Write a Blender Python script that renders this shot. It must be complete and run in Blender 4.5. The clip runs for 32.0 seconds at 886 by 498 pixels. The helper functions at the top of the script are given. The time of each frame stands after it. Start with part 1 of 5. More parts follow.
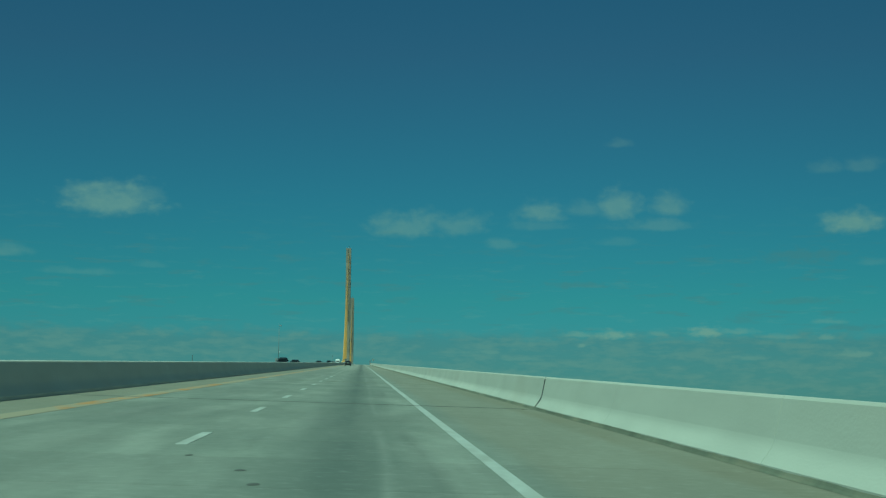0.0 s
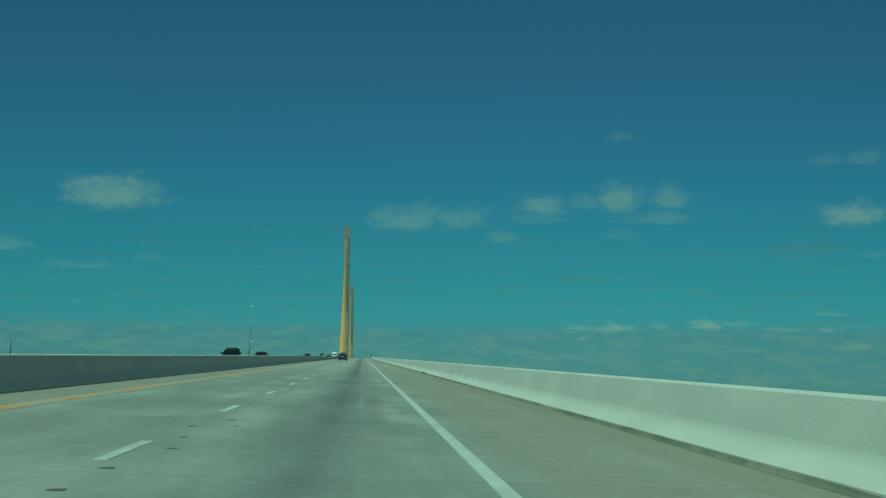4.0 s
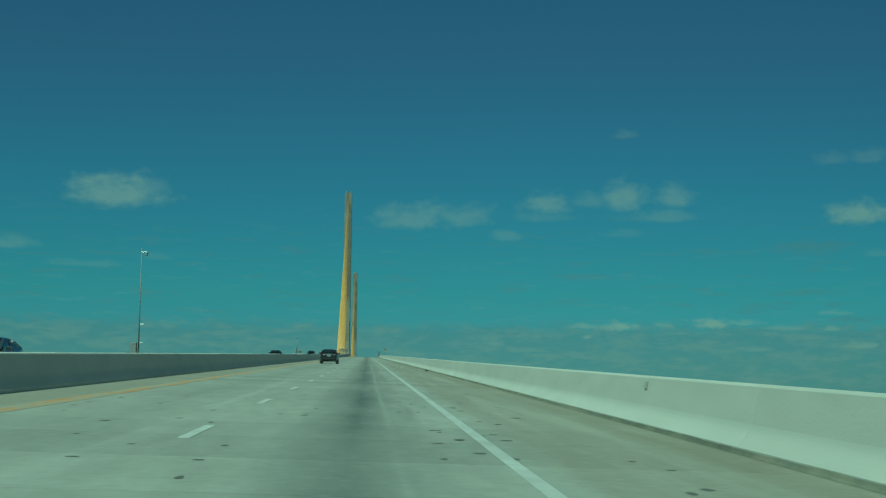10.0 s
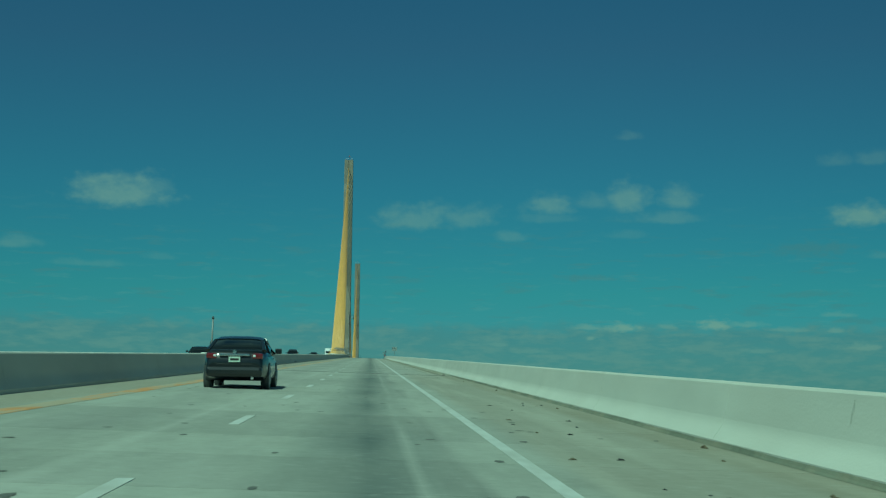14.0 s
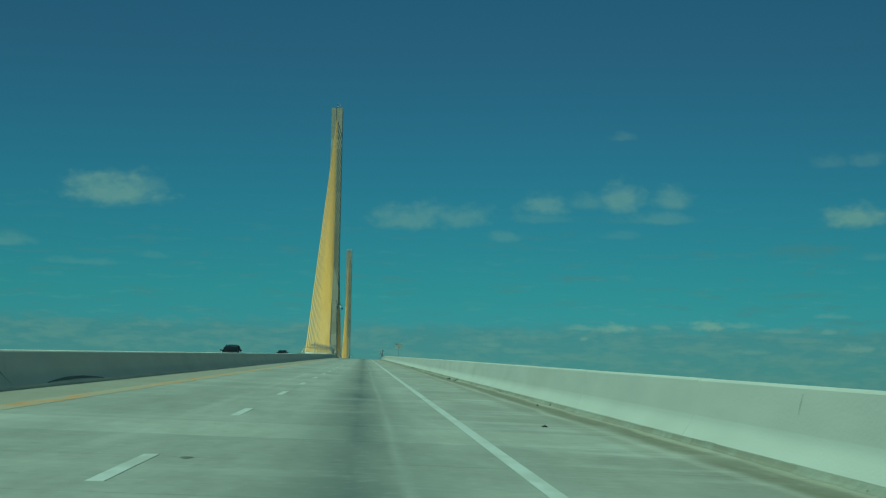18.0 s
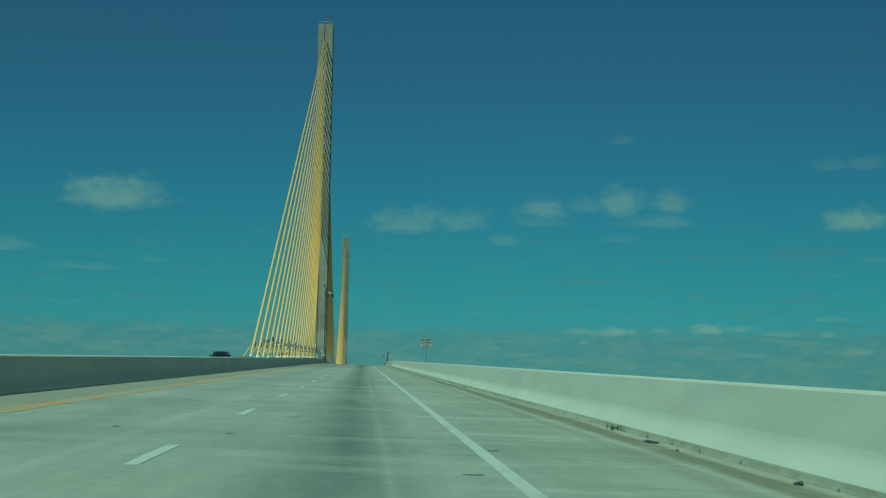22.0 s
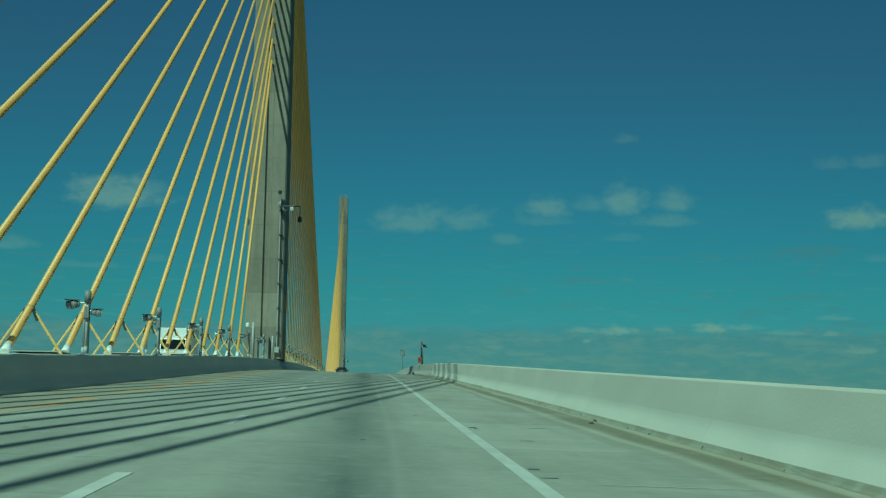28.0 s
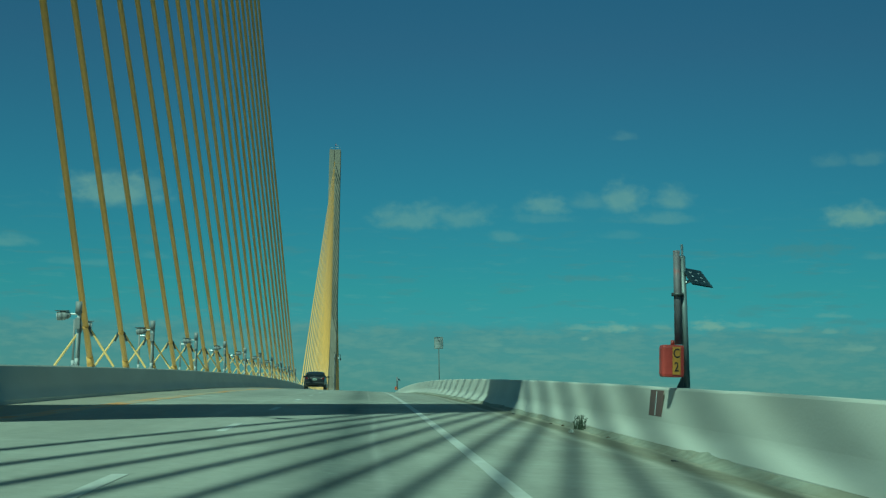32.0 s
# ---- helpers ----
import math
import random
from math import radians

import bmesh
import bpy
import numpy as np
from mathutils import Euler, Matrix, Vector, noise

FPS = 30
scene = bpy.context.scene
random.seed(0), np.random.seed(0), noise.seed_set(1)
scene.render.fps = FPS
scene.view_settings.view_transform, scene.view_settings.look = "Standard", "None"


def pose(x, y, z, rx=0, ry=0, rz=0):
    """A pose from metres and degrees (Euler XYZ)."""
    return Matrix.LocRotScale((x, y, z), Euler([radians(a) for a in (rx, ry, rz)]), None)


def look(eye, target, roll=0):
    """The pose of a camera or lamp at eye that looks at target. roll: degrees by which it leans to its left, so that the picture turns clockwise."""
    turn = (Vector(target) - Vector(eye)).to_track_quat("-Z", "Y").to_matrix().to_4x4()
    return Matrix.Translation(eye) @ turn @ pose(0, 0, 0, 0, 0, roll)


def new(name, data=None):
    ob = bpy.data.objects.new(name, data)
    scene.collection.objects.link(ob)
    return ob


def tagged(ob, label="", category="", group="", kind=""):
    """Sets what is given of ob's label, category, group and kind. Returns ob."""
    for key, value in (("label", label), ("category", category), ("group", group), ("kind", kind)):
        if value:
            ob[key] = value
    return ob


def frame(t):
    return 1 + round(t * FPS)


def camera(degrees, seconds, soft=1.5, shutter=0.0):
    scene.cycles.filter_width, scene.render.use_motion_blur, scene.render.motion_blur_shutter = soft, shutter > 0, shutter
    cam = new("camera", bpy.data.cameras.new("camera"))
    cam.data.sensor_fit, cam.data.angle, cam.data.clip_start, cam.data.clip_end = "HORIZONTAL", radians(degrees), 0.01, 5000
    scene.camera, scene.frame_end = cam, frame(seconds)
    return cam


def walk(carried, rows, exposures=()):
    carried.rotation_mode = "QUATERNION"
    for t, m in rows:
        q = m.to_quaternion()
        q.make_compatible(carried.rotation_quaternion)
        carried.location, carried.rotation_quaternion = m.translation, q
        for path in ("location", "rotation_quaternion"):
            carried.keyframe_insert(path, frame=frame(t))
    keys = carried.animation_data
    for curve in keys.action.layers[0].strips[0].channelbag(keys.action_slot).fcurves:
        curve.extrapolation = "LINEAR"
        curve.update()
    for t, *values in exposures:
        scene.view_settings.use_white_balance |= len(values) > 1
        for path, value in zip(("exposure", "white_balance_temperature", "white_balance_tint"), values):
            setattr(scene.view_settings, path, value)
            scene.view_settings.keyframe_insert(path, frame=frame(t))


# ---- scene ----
# Coordinates: y runs along the bridge, y = 0 a little past the first pylon; x = 0 is the lane divider; z = 0 is the sea.
CREST_Y, GRADE, CURVE, CREST_Z = 183.0, 0.04005, 255.8, 57.0
CROSSFALL, EYE = -0.0201, 1.075
FACE_Z = (0.09, 0.17, 0.245, 0.30, 0.35, 0.40)   # the safety shape's foot, its slope and the break above it
FACE_X = (0, 0.055, 0.105, 0.136, 0.156, 0.170)
MID = -7.02             # centre of the median and of the pylons
WALL_X, TOE_X = -5.44, 6.74   # toes of the median wall and of the outer parapet
PYLON_Y, SPAN = -6.9, 366.0
PYLON_W, PYLON_D, STAY_X = 1.65, 3.1, -7.09   # half width and depth of the pylons; the plane of the stays
PAR_H, PAR_H_APP = 0.94, 0.85  # heights of the outer parapet on the main unit and on the approach
GUTTER_GAPS = 0.55      # how far the silt strips thin out between their thick stretches
PANEL = 10.784          # length of one cast panel of the parapets
JOINT_Y = -431.2         # where the approach ends and the main unit begins


def road_z(y):
    u = abs(y - CREST_Y)
    return CREST_Z - (GRADE * u * u / (2 * CURVE) if u < CURVE else GRADE * CURVE / 2 + GRADE * (u - CURVE))


def slope(y):
    return (road_z(y + 0.5) - road_z(y - 0.5))


def spot(x, y, up=0.0):
    """A place over the roadway's surface; both roadways fall away from the median."""
    return Vector((x, y, road_z(y) + CROSSFALL * (x if x > MID else 2 * MID - x) + up))


def at(y, x=0.0, up=0.0, flip=False):
    """The matrix of a thing that stands on the roadway at y, tipped with the grade."""
    m = Matrix.Translation(spot(x, y, up)) @ Matrix.Rotation(math.atan(slope(y)), 4, "X")
    return m @ Matrix.Rotation(math.pi, 4, "Z") if flip else m


# ---- camera ----
cam = camera(34.20, 32.0, soft=1.3, shutter=0.05)
walk(cam, [
    (0.0, pose(2.206, -878.87, road_z(-878.87) + CROSSFALL * 2.206 + EYE, 96.847, -0.635, -3.232)),
    (0.5, pose(2.234, -866.11, road_z(-866.11) + CROSSFALL * 2.234 + EYE, 96.909, -0.640, -3.185)),
    (1.0, pose(2.264, -853.34, road_z(-853.34) + CROSSFALL * 2.264 + EYE, 96.757, -0.645, -3.120)),
    (1.5, pose(2.295, -840.58, road_z(-840.58) + CROSSFALL * 2.295 + EYE, 96.851, -0.647, -3.182)),
    (2.0, pose(2.327, -827.83, road_z(-827.83) + CROSSFALL * 2.327 + EYE, 96.555, -0.641, -3.193)),
    (2.5, pose(2.361, -815.08, road_z(-815.08) + CROSSFALL * 2.361 + EYE, 96.668, -0.621, -3.216)),
    (3.0, pose(2.396, -802.34, road_z(-802.34) + CROSSFALL * 2.396 + EYE, 96.569, -0.596, -3.212)),
    (3.5, pose(2.431, -789.60, road_z(-789.60) + CROSSFALL * 2.431 + EYE, 96.601, -0.569, -3.205)),
    (5.5, pose(2.550, -738.54, road_z(-738.54) + CROSSFALL * 2.550 + EYE, 96.494, -0.497, -3.237)),
    (6.0, pose(2.534, -725.64, road_z(-725.64) + CROSSFALL * 2.534 + EYE, 96.514, -0.503, -3.378)),
    (6.5, pose(2.510, -712.73, road_z(-712.73) + CROSSFALL * 2.510 + EYE, 96.503, -0.512, -3.291)),
    (7.0, pose(2.474, -699.78, road_z(-699.78) + CROSSFALL * 2.474 + EYE, 96.522, -0.525, -3.265)),
    (7.5, pose(2.424, -686.81, road_z(-686.81) + CROSSFALL * 2.424 + EYE, 96.571, -0.542, -3.217)),
    (8.0, pose(2.367, -673.81, road_z(-673.81) + CROSSFALL * 2.367 + EYE, 96.472, -0.561, -3.106)),
    (8.5, pose(2.308, -660.78, road_z(-660.78) + CROSSFALL * 2.308 + EYE, 96.511, -0.578, -3.072)),
    (9.0, pose(2.249, -647.71, road_z(-647.71) + CROSSFALL * 2.249 + EYE, 96.563, -0.590, -3.100)),
    (9.5, pose(2.196, -634.61, road_z(-634.61) + CROSSFALL * 2.196 + EYE, 96.512, -0.597, -3.014)),
    (10.0, pose(2.151, -621.48, road_z(-621.48) + CROSSFALL * 2.151 + EYE, 96.514, -0.601, -3.020)),
    (10.5, pose(2.118, -608.32, road_z(-608.32) + CROSSFALL * 2.118 + EYE, 96.514, -0.610, -2.990)),
    (11.0, pose(2.096, -595.13, road_z(-595.13) + CROSSFALL * 2.096 + EYE, 96.587, -0.624, -2.945)),
    (11.5, pose(2.081, -581.93, road_z(-581.93) + CROSSFALL * 2.081 + EYE, 96.599, -0.643, -2.957)),
    (12.0, pose(2.073, -568.71, road_z(-568.71) + CROSSFALL * 2.073 + EYE, 96.506, -0.668, -2.859)),
    (12.5, pose(2.073, -555.47, road_z(-555.47) + CROSSFALL * 2.073 + EYE, 96.525, -0.693, -2.877)),
    (13.0, pose(2.072, -542.22, road_z(-542.22) + CROSSFALL * 2.072 + EYE, 96.598, -0.720, -2.891)),
    (13.5, pose(2.063, -528.97, road_z(-528.97) + CROSSFALL * 2.063 + EYE, 96.538, -0.750, -2.885)),
    (15.5, pose(1.890, -475.81, road_z(-475.81) + CROSSFALL * 1.890 + EYE, 96.554, -0.936, -2.946)),
    (16.0, pose(1.894, -462.47, road_z(-462.47) + CROSSFALL * 1.894 + EYE, 96.520, -0.972, -2.943)),
    (16.5, pose(1.911, -449.12, road_z(-449.12) + CROSSFALL * 1.911 + EYE, 96.549, -1.003, -2.974)),
    (17.0, pose(1.948, -435.76, road_z(-435.76) + CROSSFALL * 1.948 + EYE, 96.545, -1.026, -3.018)),
    (17.5, pose(2.012, -422.39, road_z(-422.39) + CROSSFALL * 2.012 + EYE, 96.661, -1.034, -3.099)),
    (18.0, pose(2.089, -409.01, road_z(-409.01) + CROSSFALL * 2.089 + EYE, 96.543, -1.032, -3.170)),
    (18.5, pose(2.167, -395.63, road_z(-395.63) + CROSSFALL * 2.167 + EYE, 96.591, -1.022, -3.239)),
    (19.0, pose(2.231, -382.24, road_z(-382.24) + CROSSFALL * 2.231 + EYE, 96.606, -1.005, -3.285)),
    (19.5, pose(2.271, -368.83, road_z(-368.83) + CROSSFALL * 2.271 + EYE, 96.628, -0.985, -3.328)),
    (20.0, pose(2.293, -355.41, road_z(-355.41) + CROSSFALL * 2.293 + EYE, 96.639, -0.961, -3.371)),
    (20.5, pose(2.296, -341.97, road_z(-341.97) + CROSSFALL * 2.296 + EYE, 96.646, -0.936, -3.347)),
    (21.0, pose(2.282, -328.51, road_z(-328.51) + CROSSFALL * 2.282 + EYE, 96.605, -0.916, -3.315)),
    (21.5, pose(2.250, -315.02, road_z(-315.02) + CROSSFALL * 2.250 + EYE, 96.679, -0.905, -3.244)),
    (22.0, pose(2.216, -301.52, road_z(-301.52) + CROSSFALL * 2.216 + EYE, 96.699, -0.896, -3.187)),
    (22.5, pose(2.194, -288.02, road_z(-288.02) + CROSSFALL * 2.194 + EYE, 96.759, -0.888, -3.178)),
    (23.0, pose(2.188, -274.52, road_z(-274.52) + CROSSFALL * 2.188 + EYE, 96.690, -0.886, -3.118)),
    (23.5, pose(2.196, -261.03, road_z(-261.03) + CROSSFALL * 2.196 + EYE, 96.714, -0.902, -3.118)),
    (24.0, pose(2.199, -247.55, road_z(-247.55) + CROSSFALL * 2.199 + EYE, 96.692, -0.932, -3.060)),
    (24.5, pose(2.180, -234.07, road_z(-234.07) + CROSSFALL * 2.180 + EYE, 96.616, -0.969, -3.135)),
    (25.0, pose(2.148, -220.58, road_z(-220.58) + CROSSFALL * 2.148 + EYE, 96.671, -1.008, -3.167)),
    (25.5, pose(2.110, -207.07, road_z(-207.07) + CROSSFALL * 2.110 + EYE, 96.608, -1.041, -3.146)),
    (27.5, pose(2.045, -152.03, road_z(-152.03) + CROSSFALL * 2.045 + EYE, 96.741, -0.895, -3.069)),
    (28.0, pose(2.117, -138.32, road_z(-138.32) + CROSSFALL * 2.117 + EYE, 96.645, -0.897, -3.058)),
    (28.5, pose(2.207, -124.63, road_z(-124.63) + CROSSFALL * 2.207 + EYE, 96.641, -0.910, -3.007)),
    (29.0, pose(2.293, -110.96, road_z(-110.96) + CROSSFALL * 2.293 + EYE, 96.653, -0.927, -3.084)),
    (29.5, pose(2.353, -97.31, road_z(-97.31) + CROSSFALL * 2.353 + EYE, 96.545, -0.945, -3.053)),
    (30.0, pose(2.368, -83.67, road_z(-83.67) + CROSSFALL * 2.368 + EYE, 96.695, -0.959, -3.121)),
    (30.5, pose(2.336, -70.04, road_z(-70.04) + CROSSFALL * 2.336 + EYE, 96.712, -0.967, -3.203)),
    (31.0, pose(2.288, -56.42, road_z(-56.42) + CROSSFALL * 2.288 + EYE, 96.699, -0.962, -3.152)),
    (31.5, pose(2.276, -42.79, road_z(-42.79) + CROSSFALL * 2.276 + EYE, 96.631, -0.940, -3.160)),
    (32.0, pose(2.282, -29.16, road_z(-29.16) + CROSSFALL * 2.282 + EYE, 96.545, -0.909, -3.119)),
], exposures=[(0.0, 0.0, 4950, -52), (28.4, 0.0, 4950, -52), (29.5, 0.10, 4950, -52), (30.0, 0.15, 4950, -52), (31.0, 0.14, 4950, -52), (32.0, 0.17, 4950, -52)])

# ---- world and sun ----
SUN_UP = 50.0
SHADOW = Vector((1.0, 1.9, 0)).normalized()      # the way that shadows fall on the ground
world = bpy.data.worlds.new("sky")
scene.world = world
world.use_nodes = True
wn, wl = world.node_tree.nodes, world.node_tree.links
wn.clear()


def wnode(kind, **values):
    n = wn.new(kind)
    for k, v in values.items():
        n.inputs[k].default_value = v
    return n


def wmath(op, a, b=None, clamp=False):
    n = wn.new("ShaderNodeMath")
    n.operation, n.use_clamp = op, clamp
    for i, v in enumerate((a, b)):
        if v is None:
            continue
        if isinstance(v, (int, float)):
            n.inputs[i].default_value = v
        else:
            wl.new(v, n.inputs[i])
    return n.outputs[0]


sky = wn.new("ShaderNodeTexSky")
sky.sky_type, sky.sun_disc = "NISHITA", False
sky.sun_elevation = radians(SUN_UP)
sky.sun_rotation = math.atan2(-SHADOW.x, -SHADOW.y)
sky.air_density, sky.dust_density, sky.ozone_density = 1.0, 0.3, 4.0
tone = wn.new("ShaderNodeMix")
tone.data_type, tone.blend_type = "RGBA", "MULTIPLY"
tone.inputs[0].default_value = 1.0
wl.new(sky.outputs[0], tone.inputs[6])
# clouds: soft patches of cumulus, and thin layers low over the sea
coord = wn.new("ShaderNodeTexCoord")
split = wn.new("ShaderNodeSeparateXYZ")
wl.new(coord.outputs["Generated"], split.inputs[0])
azim = wmath("MULTIPLY", wmath("ARCTAN2", split.outputs[0], split.outputs[1]), 57.2958)
elev = wmath("MULTIPLY", wmath("ARCSINE", split.outputs[2]), 57.2958)


# the air's colour from the horizon upwards
ramp = wn.new("ShaderNodeValToRGB")
AIR = ((0.0, (0.243, 0.370, 0.430)), (3.2, (0.248, 0.380, 0.430)), (4.8, (0.264, 0.405, 0.408)), (8.7, (0.295, 0.390, 0.418)), (14.5, (0.336, 0.345, 0.390)), (30.0, (0.305, 0.39, 0.43)))
while len(ramp.color_ramp.elements) < len(AIR):
    ramp.color_ramp.elements.new(0.5)
for stop, (deg, c) in zip(ramp.color_ramp.elements, AIR):
    stop.position, stop.color = deg / 30, (*c, 1)
wl.new(wmath("MULTIPLY", elev, 1 / 30, True), ramp.inputs[0])
wl.new(ramp.outputs[0], tone.inputs[7])


def sky_noise(sx, sy, detail, rough):
    comb = wn.new("ShaderNodeCombineXYZ")
    wl.new(wmath("MULTIPLY", azim, sx), comb.inputs[0])
    wl.new(wmath("MULTIPLY", elev, sy), comb.inputs[1])
    n = wnode("ShaderNodeTexNoise", Scale=1.0, Detail=detail, Roughness=rough)
    wl.new(comb.outputs[0], n.inputs["Vector"])
    return n.outputs[0]


puff = sky_noise(0.95, 1.75, 2.6, 0.45)
curl = sky_noise(2.3, 3.2, 4.0, 0.55)
wisp = sky_noise(0.55, 3.4, 6.0, 0.65)
mottle = sky_noise(0.55, 2.4, 5.0, 0.58)
crisp = sky_noise(1.9, 4.6, 4.0, 0.55)


def soft_step(value, low, high):
    n = wn.new("ShaderNodeMapRange")
    n.interpolation_type = "SMOOTHSTEP"
    n.inputs["From Min"].default_value, n.inputs["From Max"].default_value = low, high
    wl.new(value, n.inputs["Value"])
    return n.outputs[0]


def patch(a, e, w, hgt, flat, noise_out, rough):
    """A soft ragged patch of sky round azimuth a and elevation e, flatter below than above."""
    u = wmath("MULTIPLY", wmath("SUBTRACT", azim, a), 1 / w)
    v = wmath("SUBTRACT", elev, e)
    v = wmath("MAXIMUM", wmath("MULTIPLY", v, 1 / hgt), wmath("MULTIPLY", v, -flat / hgt))
    d = wmath("SQRT", wmath("ADD", wmath("MULTIPLY", u, u), wmath("MULTIPLY", v, v)))
    return soft_step(wmath("ADD", wmath("SUBTRACT", 1.0, d), wmath("MULTIPLY", wmath("SUBTRACT", noise_out, 0.5), rough)), -0.05, 0.85)


CLOUDS = (  # azimuth, elevation of the base, half width, height (degrees), strength
    (-10.05, 8.30, 2.40, 0.98, 0.46), (-8.75, 8.60, 1.10, 0.50, 0.22), (-13.92, 6.25, 1.35, 0.36, 0.22), (-10.94, 5.60, 2.0, 0.22, 0.14),
    (-8.36, 5.95, 0.80, 0.2, 0.10), (1.7, 7.62, 2.0, 0.78, 0.30), (3.7, 7.72, 1.7, 0.66, 0.25), (5.50, 7.0, 0.85, 0.34, 0.19),
    (7.10, 8.22, 1.25, 0.60, 0.34), (8.98, 8.36, 1.6, 0.46, 0.18), (10.15, 8.42, 1.25, 0.80, 0.38), (12.15, 8.45, 1.05, 0.62, 0.31),
    (11.60, 7.74, 1.95, 0.36, 0.2), (10.11, 7.1, 1.4, 0.24, 0.1), (6.96, 7.74, 1.5, 0.3, 0.13), (19.15, 7.68, 1.65, 0.62, 0.52),
    (18.19, 9.85, 0.95, 0.36, 0.14), (19.67, 9.9, 1.0, 0.42, 0.15), (10.10, 10.98, 0.65, 0.26, 0.13), (19.86, 6.2, 0.8, 0.22, 0.13))
LOW_CLOUDS = (
    (8.56, 3.46, 0.90, 0.18, 0.30), (9.96, 3.42, 1.0, 0.30, 0.5), (13.50, 3.56, 0.85, 0.36, 0.5), (14.66, 3.60, 1.1, 0.2, 0.27),
    (8.70, 3.04, 0.26, 0.18, 0.34), (18.32, 3.98, 0.85, 0.18, 0.2), (18.11, 3.38, 0.40, 0.22, 0.3), (11.77, 3.5, 0.6, 0.16, 0.24),
    (16.42, 3.40, 1.2, 0.18, 0.24), (19.24, 2.72, 1.1, 0.3, 0.32), (4.99, 2.75, 0.8, 0.2, 0.2), (6.4, 2.5, 1.2, 0.2, 0.17), (15.2, 2.6, 1.1, 0.2, 0.2), (17.3, 3.0, 1.2, 0.2, 0.2))
SHADED = (  # thin grey scraps that show darker than the air behind them
    (17.30, 6.50, 2.2, 0.42, 0.22), (8.55, 5.42, 1.8, 0.18, 0.24), (17.07, 4.78, 2.0, 0.2, 0.2), (18.94, 3.75, 1.4, 0.2, 0.22),
    (1.35, 5.25, 0.9, 0.18, 0.15), (-7.50, 3.3, 0.9, 0.17, 0.2), (14.9, 4.05, 0.9, 0.2, 0.16), (-5.0, 3.05, 2.0, 0.25, 0.18))
fluff = wmath("ADD", wmath("MULTIPLY", puff, 0.62), wmath("MULTIPLY", curl, 0.38))
inner = wmath("ADD", 0.72, wmath("MULTIPLY", curl, 0.56))
total = None
for a, e, w, hgt, power in CLOUDS:
    m = wmath("MULTIPLY", patch(a, e, w, 1.22 * hgt, 2.1, fluff, 1.7), wmath("MULTIPLY", inner, 1.04 * power))
    total = m if total is None else wmath("MAXIMUM", total, m)
for a, e, w, hgt, power in LOW_CLOUDS:
    m = wmath("MULTIPLY", patch(a, e, w, hgt, 1.8, crisp, 1.8), wmath("MULTIPLY", inner, 1.35 * power))
    total = wmath("MAXIMUM", total, m)
grey = None
for a, e, w, hgt, power in SHADED:
    m = wmath("MULTIPLY", patch(a, e, w, hgt, 1.2, crisp, 2.0), 1.6 * power)
    grey = m if grey is None else wmath("MAXIMUM", grey, m)
edge = wmath("ADD", 3.05, wmath("ADD", wmath("MULTIPLY", puff, 0.7), wmath("MULTIPLY", crisp, 0.5)))
deck_mask = soft_step(wmath("SUBTRACT", edge, elev), -0.1, 0.5)
low = wmath("MULTIPLY", deck_mask, wmath("MULTIPLY", wmath("SUBTRACT", wmath("ADD", wmath("MULTIPLY", mottle, 0.7), wmath("MULTIPLY", crisp, 0.3)), 0.45), 1.5, True))
low = wmath("MINIMUM", low, 0.23)
thin = wmath("MULTIPLY", wmath("MULTIPLY", wmath("SUBTRACT", wisp, 0.56), 1.0, True), wmath("MULTIPLY", wmath("SUBTRACT", 9.5, elev), 0.15, True))
# unseen cloud cover above the view, added to brighten and whiten the shadows
high = wmath("MULTIPLY", wmath("SUBTRACT", elev, 18.0), 0.1, True)
overhead_fill = wnode("ShaderNodeTexNoise", Scale=3.2, Detail=5.0, Roughness=0.55)
wl.new(coord.outputs["Generated"], overhead_fill.inputs["Vector"])
high = wmath("MULTIPLY", high, wmath("MULTIPLY", wmath("SUBTRACT", overhead_fill.outputs[0], 0.45), 3.2, True))
high = wmath("MINIMUM", high, 0.6)
total = wmath("MAXIMUM", wmath("MAXIMUM", total, low), wmath("MAXIMUM", thin, high))
streaks = sky_noise(0.42, 2.9, 5.0, 0.6)
dim = wmath("MULTIPLY", wmath("MULTIPLY", wmath("SUBTRACT", streaks, 0.56), 3.0, True), wmath("MULTIPLY", wmath("SUBTRACT", 8.5, elev), 0.4, True))
dim = wmath("MULTIPLY", wmath("MINIMUM", dim, 0.3), wmath("MULTIPLY", elev, 0.5, True))
dim = wmath("MAXIMUM", wmath("MAXIMUM", dim, grey), wmath("MULTIPLY", deck_mask, wmath("ADD", 0.28, wmath("MULTIPLY", mottle, 0.45))))
dimmed = wn.new("ShaderNodeMix")
dimmed.data_type = "RGBA"
wl.new(dim, dimmed.inputs[0])
wl.new(tone.outputs[2], dimmed.inputs[6])
dimmed.inputs[7].default_value = (1.45, 2.0, 2.15, 1)
clouded = wn.new("ShaderNodeMix")
clouded.data_type = "RGBA"
wl.new(total, clouded.inputs[0])
wl.new(dimmed.outputs[2], clouded.inputs[6])
clouded.inputs[7].default_value = (3.35, 3.6, 3.05, 1)
# the air is a little deeper away from the sun
deep = wmath("MULTIPLY", soft_step(azim, 4, 34), wmath("SUBTRACT", 1.0, soft_step(azim, 110, 175)))
back = wnode("ShaderNodeBackground")
wl.new(wmath("MULTIPLY", 0.09, wmath("SUBTRACT", 1.0, wmath("MULTIPLY", deep, 0.11))), back.inputs["Strength"])
wl.new(clouded.outputs[2], back.inputs[0])
wout = wn.new("ShaderNodeOutputWorld")
wl.new(back.outputs[0], wout.inputs[0])

